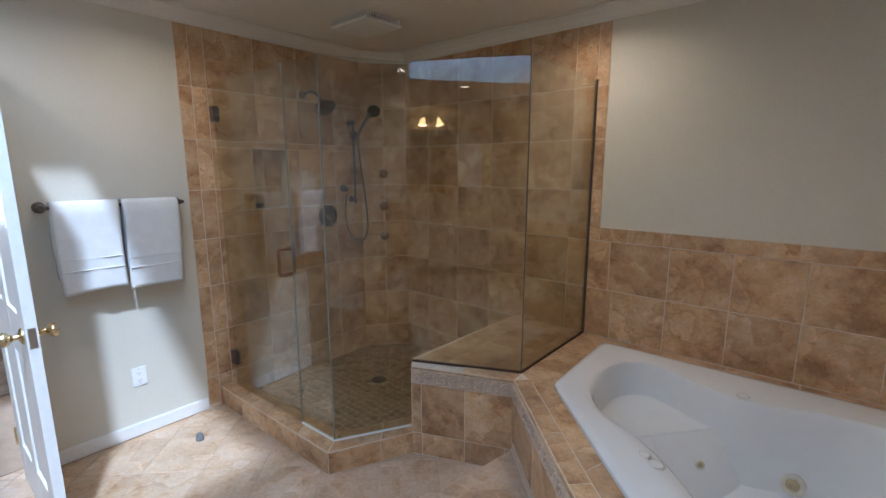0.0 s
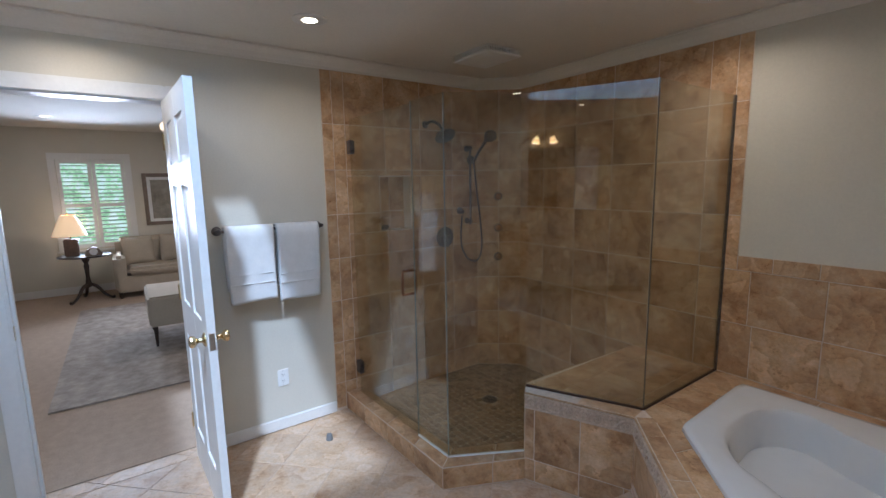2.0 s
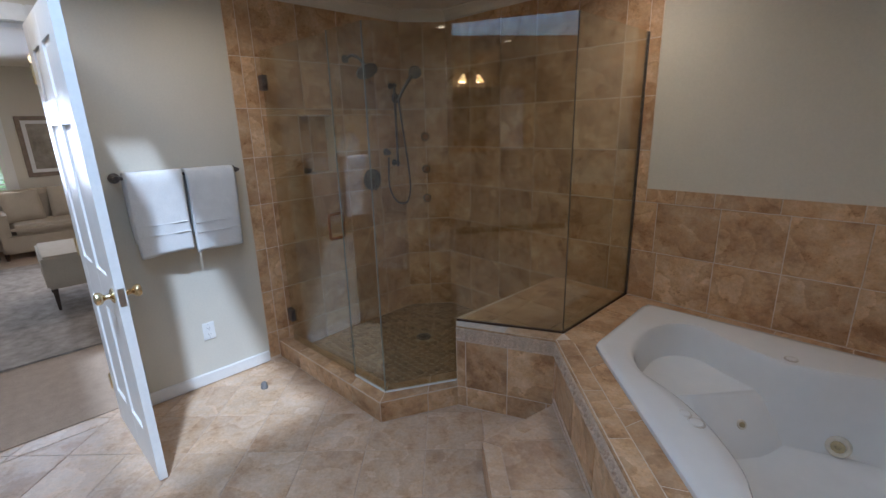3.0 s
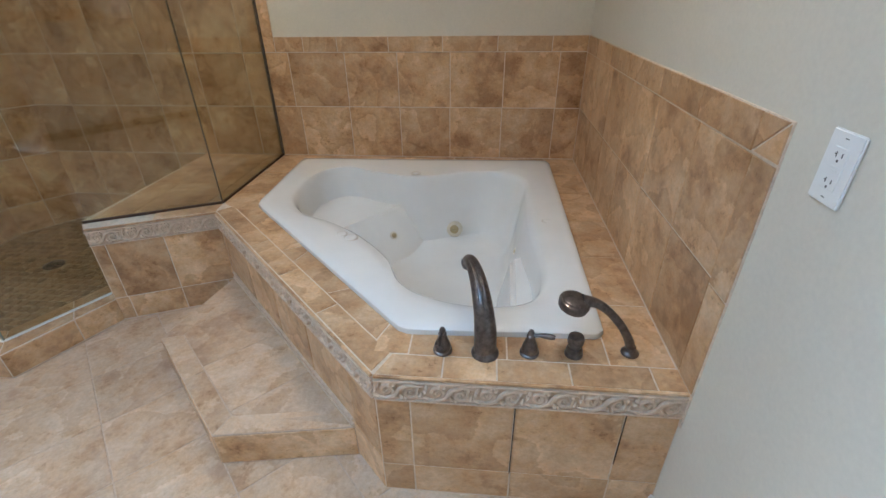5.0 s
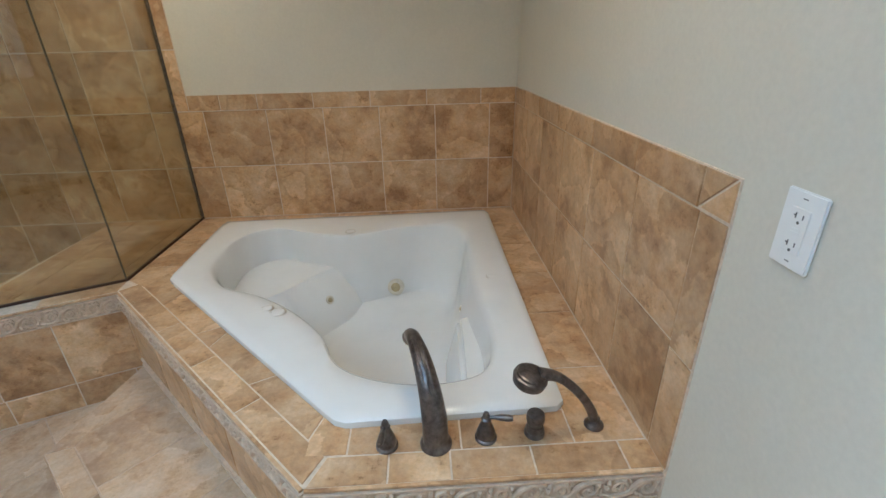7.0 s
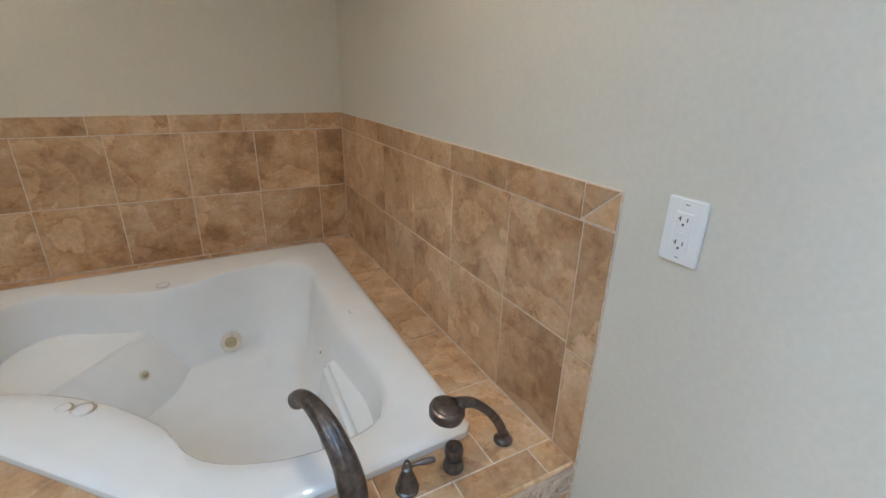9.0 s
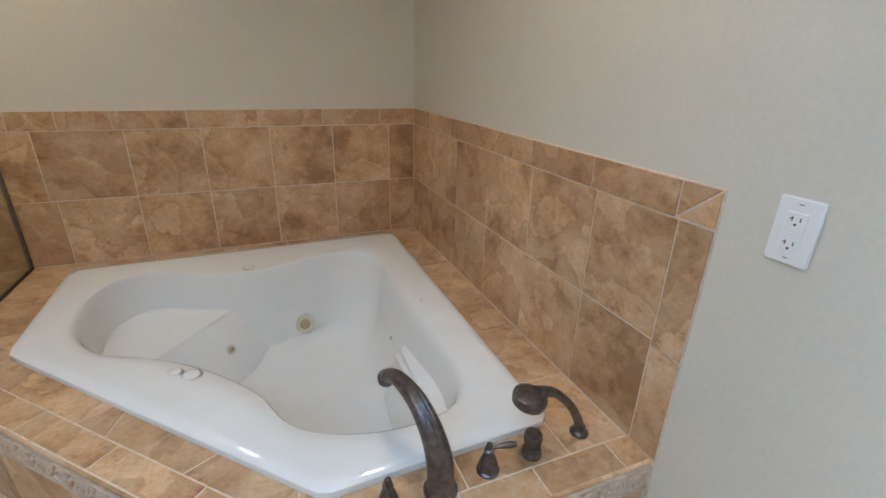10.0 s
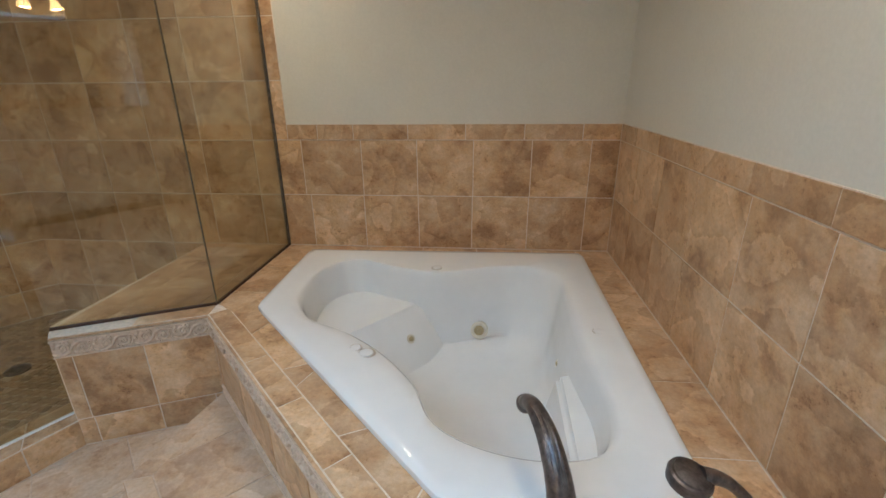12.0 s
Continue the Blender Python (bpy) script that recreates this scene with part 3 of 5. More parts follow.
def build_lever(x, y, turn):
    t = thing("tub_tap", "oil-rubbed bronze bell-shaped lever handle on the tub deck", "tub tap", pose(x, y, DECK + 0.004, 0, 0, turn), "tub handles")
    part("bell", lathe(((0.028, 0), (0.028, 0.005), (0.024, 0.009), (0.025, 0.015), (0.021, 0.03), (0.0145, 0.048), (0.0115, 0.06), (0.0125, 0.064), (0.0085, 0.068), (0.0095, 0.075), (0.006, 0.083), (0, 0.085)), 24), BRONZE, t, smooth=True)
    part("lever", tube(smooth_path([(0.005, 0, 0.067), (0.025, 0, 0.071), (0.05, 0, 0.072), (0.066, 0, 0.072)], 4), [0.005, 0.0045, 0.008, 0.0085, 0.006], 12), BRONZE, t, smooth=True)


build_lever(1.264, 1.975, -98)
build_lever(1.514, 1.983, -12)


def build_diverter():
    t = thing("diverter_knob", "stout oil-rubbed bronze diverter knob on the tub deck", "faucet handle", pose(1.64, 1.988, DECK + 0.004))
    part("base", lathe(((0.026, 0), (0.026, 0.006), (0.022, 0.011), (0.024, 0.018), (0.020, 0.028)), 24), BRONZE, t, smooth=True)
    part("knob", lathe(((0.018, 0.024), (0.018, 0.034), (0.023, 0.044), (0.0235, 0.058), (0.021, 0.066), (0.012, 0.069), (0, 0.069)), 24), BRONZE, t, smooth=True)


build_diverter()


def build_hand_shower():
    t = thing("tub_hand_shower", "oil-rubbed bronze hand shower resting in its deck holder", "hand shower", pose(1.80, 2.004, DECK + 0.004))
    part("holder", lathe(((0.025, 0), (0.025, 0.005), (0.021, 0.010), (0.015, 0.016), (0.014, 0.026)), 24), BRONZE, t, smooth=True)
    part("wand", tube(smooth_path([(0, 0, 0.012), (-0.012, 0.0, 0.05), (-0.045, -0.003, 0.105), (-0.09, -0.006, 0.155), (-0.125, -0.008, 0.178), (-0.16, -0.01, 0.185)], 5), [0.013, 0.0125, 0.0115, 0.0115, 0.014, 0.018], 14), BRONZE, t, smooth=True)
    m = look(Vector((-0.178, -0.011, 0.186)), Vector((-0.178, -0.011, 0.186)) + Vector((-0.16, 0.10, -0.96)))
    head = part("head", lathe(((0, -0.010), (0.024, -0.009), (0.034, -0.005), (0.036, -0.001), (0.041, 0.001), (0.043, 0.008), (0.040, 0.024), (0.034, 0.027), (0, 0.024)), 28, m @ Matrix.Rotation(math.pi, 4, "X")), BRONZE, t, smooth=True)
    part("tab", tube([m @ Vector((0.03, 0.0, -0.016)), m @ Vector((0.062, 0.0, -0.022))], [0.008, 0.005], 8, 0.4), CHROME, head, smooth=True)


build_hand_shower()


# ---- shower glass and fittings ----
def glass_pane(p, q, z0, z1, name, parent):
    p, q = Vector((*p, 0)), Vector((*q, 0))
    d = q - p
    m = Matrix.Translation(p) @ Matrix.Rotation(math.atan2(d.y, d.x), 4, "Z")
    ob = part(name, box(0.0015, d.length - 0.0015, -0.004, 0.004, z0, z1), GLASS, parent, m=m)
    return ob


def lerp2(p, q, s):
    return (p[0] + (q[0] - p[0]) * s, p[1] + (q[1] - p[1]) * s)


GTOP = 2.095
A0 = (XW + 0.10, 2.2555)
S = lerp2(A, B, 0.742)
enclosure = thing("shower_enclosure", "frameless clear glass shower screen with bronze channel on a tiled curb", "shower screen")
glass_pane(lerp2(S, B, 0.01), B, 0.137, GTOP, "pane", enclosure)
glass_pane(B, C, 0.137, GTOP, "pane", enclosure)
glass_pane(C, D, DECK + 0.008, GTOP, "pane", enclosure)
glass_pane(D, E, DECK + 0.008, GTOP, "pane", enclosure)


def rail(p, q, z0, z1, w, parent, name="channel", mat=BRONZE):
    p, q = Vector((*p, 0)), Vector((*q, 0))
    d = q - p
    m = Matrix.Translation(p) @ Matrix.Rotation(math.atan2(d.y, d.x), 4, "Z")
    return part(name, box(0, d.length, -w, w, z0, z1, 0.001, 1), mat, parent, m=m)


rail(C, D, DECK + 0.001, DECK + 0.013, 0.0055, enclosure, mat=CHANNEL)
rail(D, (E[0], E[1] - 0.006), DECK + 0.001, DECK + 0.013, 0.0055, enclosure, mat=CHANNEL)
rail((E[0], E[1] - 0.022), (E[0], E[1] - 0.006), DECK + 0.015, GTOP, 0.0065, enclosure)
rail(S, B, 0.132, 0.140, 0.007, enclosure, "channel", PLASTIC)
rail(B, C, 0.132, 0.140, 0.007, enclosure, "channel", PLASTIC)
# added strips coloured like the dark and bright lines light draws along glass edges
DARK_EDGE = plain("dark_edge_line", (0.14, 0.12, 0.085), 0.3)
PALE_EDGE = plain("pale_edge_line", (0.30, 0.32, 0.28), 0.25)
for pt, mat, w in ((B, PALE_EDGE, 0.0018), (D, DARK_EDGE, 0.0015), (S, PALE_EDGE, 0.0015)):
    part("edge_seal", box(pt[0] - w, pt[0] + w, pt[1] - 0.0035, pt[1] + 0.0035, DECK + 0.015 if pt is D else 0.14, GTOP), mat, enclosure)

gdoor = thing("shower_door", "frameless clear glass shower door with bronze hinges and pull", "shower door")
glass_pane(A0, lerp2(A, S, 0.993), 0.145, GTOP - 0.01, "pane", gdoor)
for z in (1.90, 0.34):
    h = part("hinge", box(-1.728, -1.668, 2.238, 2.272, z - 0.045, z + 0.045, 0.004), BRONZE, gdoor, "square bronze glass hinge")
hx, hy = lerp2(A, S, 0.93)
for s in (-1, 1):
    o = 0.045 * s
    part("pull", tube(smooth_path([(hx, hy, 1.145), (hx, hy + o * 0.8, 1.145), (hx, hy + o, 1.13), (hx, hy + o, 1.075), (hx, hy + o, 1.02), (hx, hy + o * 0.8, 1.005), (hx, hy, 1.005)], 5), [0.0085], 12), COPPER, gdoor, "bent metal door pull", True)


def build_slide_bar():
    t = thing("hand_shower_bar", "oil-rubbed bronze slide bar with hand shower and hose", "hand shower")
    x, y = XW + 0.055, 3.335
    part("bar", tube([(x, y, 1.30), (x, y, 1.95)], [0.010], 12), BRONZE, t, smooth=True)
    for z in (1.93, 1.33):
        part("bracket", tube([(XW + 0.006, y, z), (XW + 0.02, y, z), (x + 0.014, y, z)], [0.026, 0.016, 0.014], 14), BRONZE, t, smooth=True)
    part("slider", box(x - 0.022, x + 0.03, y - 0.022, y + 0.022, 1.80, 1.87, 0.01), BRONZE, t, smooth=True)
    part("handle", tube(smooth_path([(x + 0.03, y + 0.01, 1.82), (x + 0.07, y + 0.035, 1.90), (x + 0.13, y + 0.075, 2.0)], 5), [0.012, 0.011, 0.015], 12), BRONZE, t, smooth=True)
    hp = Vector((x + 0.15, y + 0.09, 2.02))
    part("head", lathe(((0, -0.03), (0.03, -0.024), (0.05, -0.006), (0.052, 0.008), (0.046, 0.012), (0, 0.010)), 24, look(hp, hp + Vector((-0.5, 0.35, 0.45)))), BRONZE, t, smooth=True)
    part("hose", tube(smooth_path([(x + 0.03, y + 0.012, 1.82), (x + 0.045, y + 0.03, 1.6), (x + 0.06, y + 0.06, 1.3), (x + 0.06, y + 0.07, 1.1), (x + 0.05, y + 0.03, 1.0), (x + 0.02, y - 0.05, 1.02), (XW + 0.04, y - 0.09, 1.15), (XW + 0.04, y - 0.08, 1.38)], 6), [0.0075], 8), BRONZE, t, smooth=True)
    part("elbow", tube([(XW + 0.006, y - 0.08, 1.42), (XW + 0.02, y - 0.08, 1.42), (XW + 0.05, y - 0.08, 1.41)], [0.03, 0.022, 0.018], 16), BRONZE, t, smooth=True)


build_slide_bar()


def build_shower_head():
    t = thing("wall_shower", "oil-rubbed bronze round shower head on a wall arm", "shower head")
    y = 2.93
    part("flange", tube([(XW + 0.006, y, 2.10), (XW + 0.018, y, 2.10)], [0.03, 0.02], 18), BRONZE, t, smooth=True)
    part("arm", tube(smooth_path([(XW + 0.01, y, 2.10), (XW + 0.10, y, 2.115), (XW + 0.19, y, 2.08), (XW + 0.23, y, 2.04)], 5), [0.011], 12), BRONZE, t, smooth=True)
    hp = Vector((XW + 0.26, y, 2.0))
    part("head", lathe(((0, -0.05), (0.018, -0.05), (0.022, -0.03), (0.055, -0.014), (0.078, 0.006), (0.078, 0.016), (0.07, 0.02), (0, 0.018)), 28, look(hp, hp + Vector((-0.55, 0, 0.83)))), BRONZE, t, smooth=True)


build_shower_head()


def build_valve():
    t = thing("shower_valve", "round oil-rubbed bronze shower valve with lever", "shower valve")
    m = pose(XW + 0.006, 3.10, 1.21, 0, 90, 0)
    part("escutcheon", lathe(((0.085, 0), (0.085, 0.004), (0.078, 0.010), (0.03, 0.016), (0.026, 0.05), (0.02, 0.056), (0, 0.056)), 32, m), BRONZE, t, smooth=True)
    part("lever", tube([(XW + 0.05, 3.10, 1.21), (XW + 0.055, 3.10, 1.17), (XW + 0.05, 3.10, 1.13)], [0.009, 0.008, 0.010], 10), BRONZE, t, smooth=True)


build_valve()

cd = Vector((CH1[0] - CH0[0], CH1[1] - CH0[1], 0)).normalized()
cn = Vector((cd.y, -cd.x, 0))
jm = Vector(((CH0[0] + CH1[0]) / 2, (CH0[1] + CH1[1]) / 2, 0)) + cn * 0.007


def body_jet(z):
    p = jm + Vector((0, 0, z)) - cd * 0.005
    t = thing("body_jet", "round dark-rimmed shower body jet on the tiled corner", "shower jet", look(p, p - cn), "shower body jets")
    part("ring", lathe(((0.036, 0), (0.036, 0.010), (0.030, 0.016), (0.027, 0.014), (0.027, 0.010)), 26), BODYJET, t, smooth=True)
    part("spray_face", lathe(((0.026, 0.0), (0.026, 0.013), (0.018, 0.018), (0, 0.020)), 24), COPPER, t, smooth=True)


for z in (1.53, 1.262, 1.01):
    body_jet(z)

drain = thing("shower_drain", "round dark bronze drain in the shower floor", "drain", pose(-1.22, 3.08, 0.023))
part("plate", lathe(((0.056, -0.004), (0.056, 0.002), (0.052, 0.003), (0, 0.003)), 28), BRONZE, drain, smooth=True)
for i in range(5):
    o = -0.03 + 0.015 * i
    part("slot", box(o - 0.003, o + 0.003, -0.03, 0.03, 0.003, 0.0036), DARK, drain)

soap = thing("soap_dish", "small dark soap dish in the shower niche", "soap dish", pose(XW - 0.05, 2.56, 1.308))
part("bowl", lathe(((0.03, 0), (0.042, 0.012), (0.046, 0.03), (0.042, 0.03), (0.036, 0.014), (0, 0.008)), 20), BRONZE, soap, smooth=True)
part("bar", box(-0.03, 0.03, -0.02, 0.02, 0.009, 0.03, 0.008), UPHOLSTERY, soap, "worn bar of soap", True)


# ---- doorway and door ----
casing = bmesh.new()
for side in (XW, XW - T - 0.016):
    add_box(casing, side, side + 0.016, DOOR_Y0 - 0.085, DOOR_Y0 - 0.006, 0, DOOR_H + 0.085, 0.005)
    add_box(casing, side, side + 0.016, DOOR_Y1 + 0.006, DOOR_Y1 + 0.085, 0, DOOR_H + 0.085, 0.005)
    add_box(casing, side, side + 0.016, DOOR_Y0 - 0.0055, DOOR_Y1 + 0.0055, DOOR_H + 0.006, DOOR_H + 0.085, 0.005)
structure("door_casing", casing, WHITE, "white painted wooden door casing", "door frame")
jamb = bmesh.new()
add_box(jamb, XW - T, XW, DOOR_Y0 - 0.02, DOOR_Y0, 0, DOOR_H)
add_box(jamb, XW - T, XW, DOOR_Y1, DOOR_Y1 + 0.02, 0, DOOR_H)
add_box(jamb, XW - T, XW, DOOR_Y0 - 0.02, DOOR_Y1 + 0.02, DOOR_H, DOOR_H + 0.02)
add_box(jamb, XW - 0.075, XW - 0.04, DOOR_Y0, DOOR_Y0 + 0.012, 0, DOOR_H, 0.002)
jamb_ob = structure("door_jamb", jamb, WHITE, "white painted door jamb with stop", "door frame")
part("strike_plate", box(XW - 0.036, XW - 0.008, DOOR_Y0 - 0.001, DOOR_Y0 + 0.002, 0.91, 0.98), BRASS, jamb_ob, "small brass strike plate")

DOOR_W = 0.745
door = tagged(new("door_1"), "open white six-panel door with brass knobs", "door", kind="structure")
door.matrix_basis = pose(XW + 0.01, 1.205, 0, 0, 0, 2.2)
TH = 0.018


def door_panels():
    """Rails and stiles of a six-panel door and the sunken field behind them."""
    frame_bm = bmesh.new()
    xs = (0.0, 0.115, 0.325, 0.42, 0.63, DOOR_W)
    zs = (0.012, 0.24, 0.83, 1.02, 1.66, 1.77, 1.99, 2.115)
    for x0, x1 in ((xs[0], xs[1]), (xs[2], xs[3]), (xs[4], xs[5])):
        add_box(frame_bm, x0, x1, -TH, TH, zs[0], zs[-1])
    for z0, z1 in ((zs[0], zs[1]), (zs[2], zs[3]), (zs[4], zs[5]), (zs[6], zs[7])):
        for x0, x1 in ((xs[1], xs[2]), (xs[3], xs[4])):
            add_box(frame_bm, x0, x1, -TH + 0.0005, TH - 0.0005, z0, z1)
    part("leaf", frame_bm, WHITE, door)
    for x0, x1 in ((xs[1], xs[2]), (xs[3], xs[4])):
        for z0, z1 in ((zs[1], zs[2]), (zs[3], zs[4]), (zs[5], zs[6])):
            bm = bmesh.new()
            cx0, cx1, cz0, cz1 = x0 + 0.03, x1 - 0.03, z0 + 0.03, z1 - 0.03
            for s in (-1, 1):
                o = [bm.verts.new((x, s * 0.007, z)) for x, z in ((x0, z0), (x1, z0), (x1, z1), (x0, z1))]
                i_ = [bm.verts.new((x, s * 0.013, z)) for x, z in ((cx0, cz0), (cx1, cz0), (cx1, cz1), (cx0, cz1))]
                bm.faces.new(i_)
                for k in range(4):
                    bm.faces.new((o[k], o[(k + 1) % 4], i_[(k + 1) % 4], i_[k]))
            part("panel", bm, WHITE, door)


door_panels()
part("latch_plate", box(DOOR_W - 0.001, DOOR_W + 0.0015, -0.012, 0.012, 0.905, 0.985), CHROME, door, "brass latch plate on the door edge")
for s in (-1, 1):
    m = pose(DOOR_W - 0.062, s * TH, 0.945, -90 * s, 0, 0)
    part("door_knob", lathe(((0.033, -0.001), (0.033, 0.004), (0.026, 0.009), (0.012, 0.014), (0.010, 0.028), (0.016, 0.036), (0.026, 0.044), (0.029, 0.054), (0.026, 0.064), (0.015, 0.069), (0, 0.070)), 26, m), BRASS, door, "polished brass door knob", True)
for z in (0.25, 1.05, 1.9):
    part("hinge", tube([(-0.004, -0.022, z - 0.045), (-0.004, -0.022, z + 0.045)], [0.006], 10), BRASS, door, "brass butt hinge")

stop = thing("door_stop", "small grey domed door stop on the tiled floor", "door stop", pose(-1.475, 1.912, 0.002))
part("base", lathe(((0.022, 0), (0.022, 0.012), (0.019, 0.018), (0.019, 0.03), (0.014, 0.040), (0, 0.043)), 20), RUBBER, stop, smooth=True)


# ---- towel bar, towels, outlets, vent, lights ----
bar_x, bar_z = XW + 0.07, 1.385
towel_bar = thing("towel_bar", "oil-rubbed bronze towel bar on the beige wall", "towel bar")
part("rod", tube([(bar_x, 1.40, bar_z), (bar_x, 2.025, bar_z)], [0.009], 12), BRONZE, towel_bar, smooth=True)
for y in (1.405, 2.018):
    m = pose(XW, y, bar_z, 0, 90, 0)
    part("post", lathe(((0.028, 0), (0.028, 0.005), (0.021, 0.012), (0.012, 0.024), (0.011, 0.05), (0.016, 0.058), (0.018, 0.07), (0.014, 0.082), (0, 0.086)), 22, m), BRONZE, towel_bar, smooth=True)
    part("finial", lathe(((0.014, 0), (0.010, 0.01), (0.012, 0.018), (0.007, 0.026), (0, 0.03)), 16, pose(bar_x, y, bar_z, 90 if y < 1.7 else -90, 0, 0)), BRONZE, towel_bar, smooth=True)


def towel(y0, y1, zb, seed, label):
    """A folded bath towel hung over the bar: a front flap, the fold and a back flap."""
    rng = random.Random(seed)
    ph = [rng.uniform(0, 6.28) for _ in range(4)]
    t = thing("towel", label, "towel", group="towels on the bar")
    nu, layers = 22, []
    prof = [(0.030, zb)] + [(0.030, zb + (bar_z - zb) * k / 22) for k in range(1, 22)]
    prof += [(0.022 * math.cos(a), bar_z + 0.004 + 0.022 * math.sin(a)) for a in np.linspace(0.2, math.pi - 0.2, 8)]
    prof += [(-0.026, bar_z - 0.37 * k / 12) for k in range(0, 13)]
    def surf(off, name):
        bm = bmesh.new()
        rows = []
        for k, (dx, z) in enumerate(prof):
            row = []
            for i in range(nu + 1):
                u = i / nu
                drop = max(0.0, (bar_z - z)) / (bar_z - zb)
                y = y0 + (y1 - y0) * u + (0.012 * (u - 0.5) * -drop) + 0.004 * math.sin(8 * z + ph[0])
                s = 1 if dx > 0 else -1
                wob = drop * (0.009 * math.sin(5.0 * u + ph[1]) + 0.004 * math.sin(13 * u + ph[2] + 4 * z)) if k < 24 else 0.0
                zz = z + (0.010 * (u - 0.5) + 0.004 * math.sin(6 * u + ph[3])) * (1 if k < 3 else 0)
                edge = 0.004 if i in (0, nu) else 0.0
                row.append(bm.verts.new((bar_x + dx + wob + s * (off - edge), y, zz)))
            rows.append(row)
        for a, b in zip(rows, rows[1:]):
            for i in range(nu):
                bm.faces.new((a[i], a[i + 1], b[i + 1], b[i]))
        ob = part(name, bm, TERRY, t, smooth=True)
        sol = ob.modifiers.new("thickness", "SOLIDIFY")
        sol.thickness, sol.offset = 0.010, 0
    surf(0.0, "cloth")
    surf(0.0125, "outer_fold")
    zs = zb + 0.115
    for dz, th in ((0.0, 0.0035), (0.058, 0.0025)):
        pts = [(bar_x + 0.049 + 0.006 * math.sin(5.0 * u + ph[1]), y0 + 0.006 + (y1 - y0 - 0.012) * u, zs + dz + 0.004 * (u - 0.5)) for u in np.linspace(0, 1, 16)]
        part("woven_band", tube(pts, [th], 6), TERRY, t, smooth=True)


towel(1.432, 1.712, 0.945, 3, "white terry bath towel folded over the bronze bar")
towel(1.726, 1.998, 0.925, 5, "white terry bath towel hanging beside another one")


def outlet(m, label):
    """A wall plate with two sockets; x to the right, y up, z out of the wall."""
    t = thing("power_outlet", label, "outlet", m)
    part("plate", box(-0.036, 0.036, -0.058, 0.058, 0.0, 0.006, 0.0025), PLASTIC, t)
    f = part("socket_face", box(-0.0165, 0.0165, -0.0335, 0.0335, 0.004, 0.0078, 0.001, 1), PLASTIC, t)
    for s in (-1, 1):
        cy = s * 0.021
        for x, w, hgt in ((-0.0065, 0.0011, 0.0042), (0.0065, 0.0011, 0.0035)):
            part("slot", box(x - w, x + w, cy + 0.001 - hgt, cy + 0.001 + hgt, 0.0072, 0.0081), SLOT, f)
        part("slot", box(-0.0105, -0.0065, cy - 0.0001, cy + 0.0021, 0.0072, 0.0081), SLOT, f)
        part("ground_hole", lathe(((0.0024, 0.0072), (0.0024, 0.0081), (0, 0.0081)), 12, Matrix.Translation((0, cy - 0.0085, 0))), SLOT, f)
        part("screw", box(-0.004, 0.004, s * 0.047 - 0.0007, s * 0.047 + 0.0007, 0.0058, 0.0064), SLOT, t)
    part("test_button", box(-0.008, 0.008, -0.0042, -0.0012, 0.0072, 0.0086), PLASTIC, f)
    part("test_button", box(-0.008, 0.008, 0.0012, 0.0042, 0.0072, 0.0086), PLASTIC, f)


outlet(plane((XE, 1.721, 1.181), (0, -1, 0), UP), "white wall socket with two outlets beside the tub tiles")
outlet(plane((XW, 1.732, 0.366), (0, 1, 0), UP), "white wall socket low on the beige wall")

vent = thing("exhaust_vent", "square white ceiling exhaust fan grille", "vent", pose(-1.155, 3.0, ZC, 180, 0, 0))
part("housing", box(-0.13, 0.13, -0.10, 0.10, 0.0, 0.034), DARK, vent)
bm = bmesh.new()
rings = []
for x, y, z in ((0.17, 0.14, 0.032), (0.172, 0.142, 0.042), (0.165, 0.135, 0.048), (0.115, 0.09, 0.056), (0.10, 0.078, 0.052)):
    rings.append([bm.verts.new((a * x, b * y, z)) for a, b in ((-1, -1), (1, -1), (1, 1), (-1, 1))])
bm.faces.new(rings[0][::-1]), bm.faces.new(rings[-1])
for a_, b_ in zip(rings, rings[1:]):
    for i in range(4):
        bm.faces.new((a_[i], a_[(i + 1) % 4], b_[(i + 1) % 4], b_[i]))
part("cover", bm, PLASTIC, vent)
for i in range(17):
    o = -0.16 + 0.02 * i
    for y in (-0.134, 0.134):
        part("fin", box(o - 0.0035, o + 0.0035, y - 0.005, y + 0.005, 0.0, 0.034), PLASTIC, vent)
for i in range(13):
    o = -0.12 + 0.02 * i
    for x in (-0.164, 0.164):
        part("fin", box(x - 0.005, x + 0.005, o - 0.0035, o + 0.0035, 0.0, 0.034), PLASTIC, vent)


def downlight(x, y, z=ZC):
    t = thing("downlight", "round white recessed ceiling light, lit warm", "ceiling light", pose(x, y, z, 180, 0, 0), "recessed ceiling lights")
    part("trim_ring", lathe(((0.062, 0.0), (0.088, 0.0), (0.088, 0.004), (0.078, 0.008), (0.062, 0.006)), 32), WHITE, t, smooth=True)
    part("lens", lathe(((0.061, 0.0005), (0.061, 0.003), (0.04, 0.006), (0, 0.007)), 28), LENS, t, "glowing lens", True)


for cx, cy in CANS:
    downlight(cx, cy)


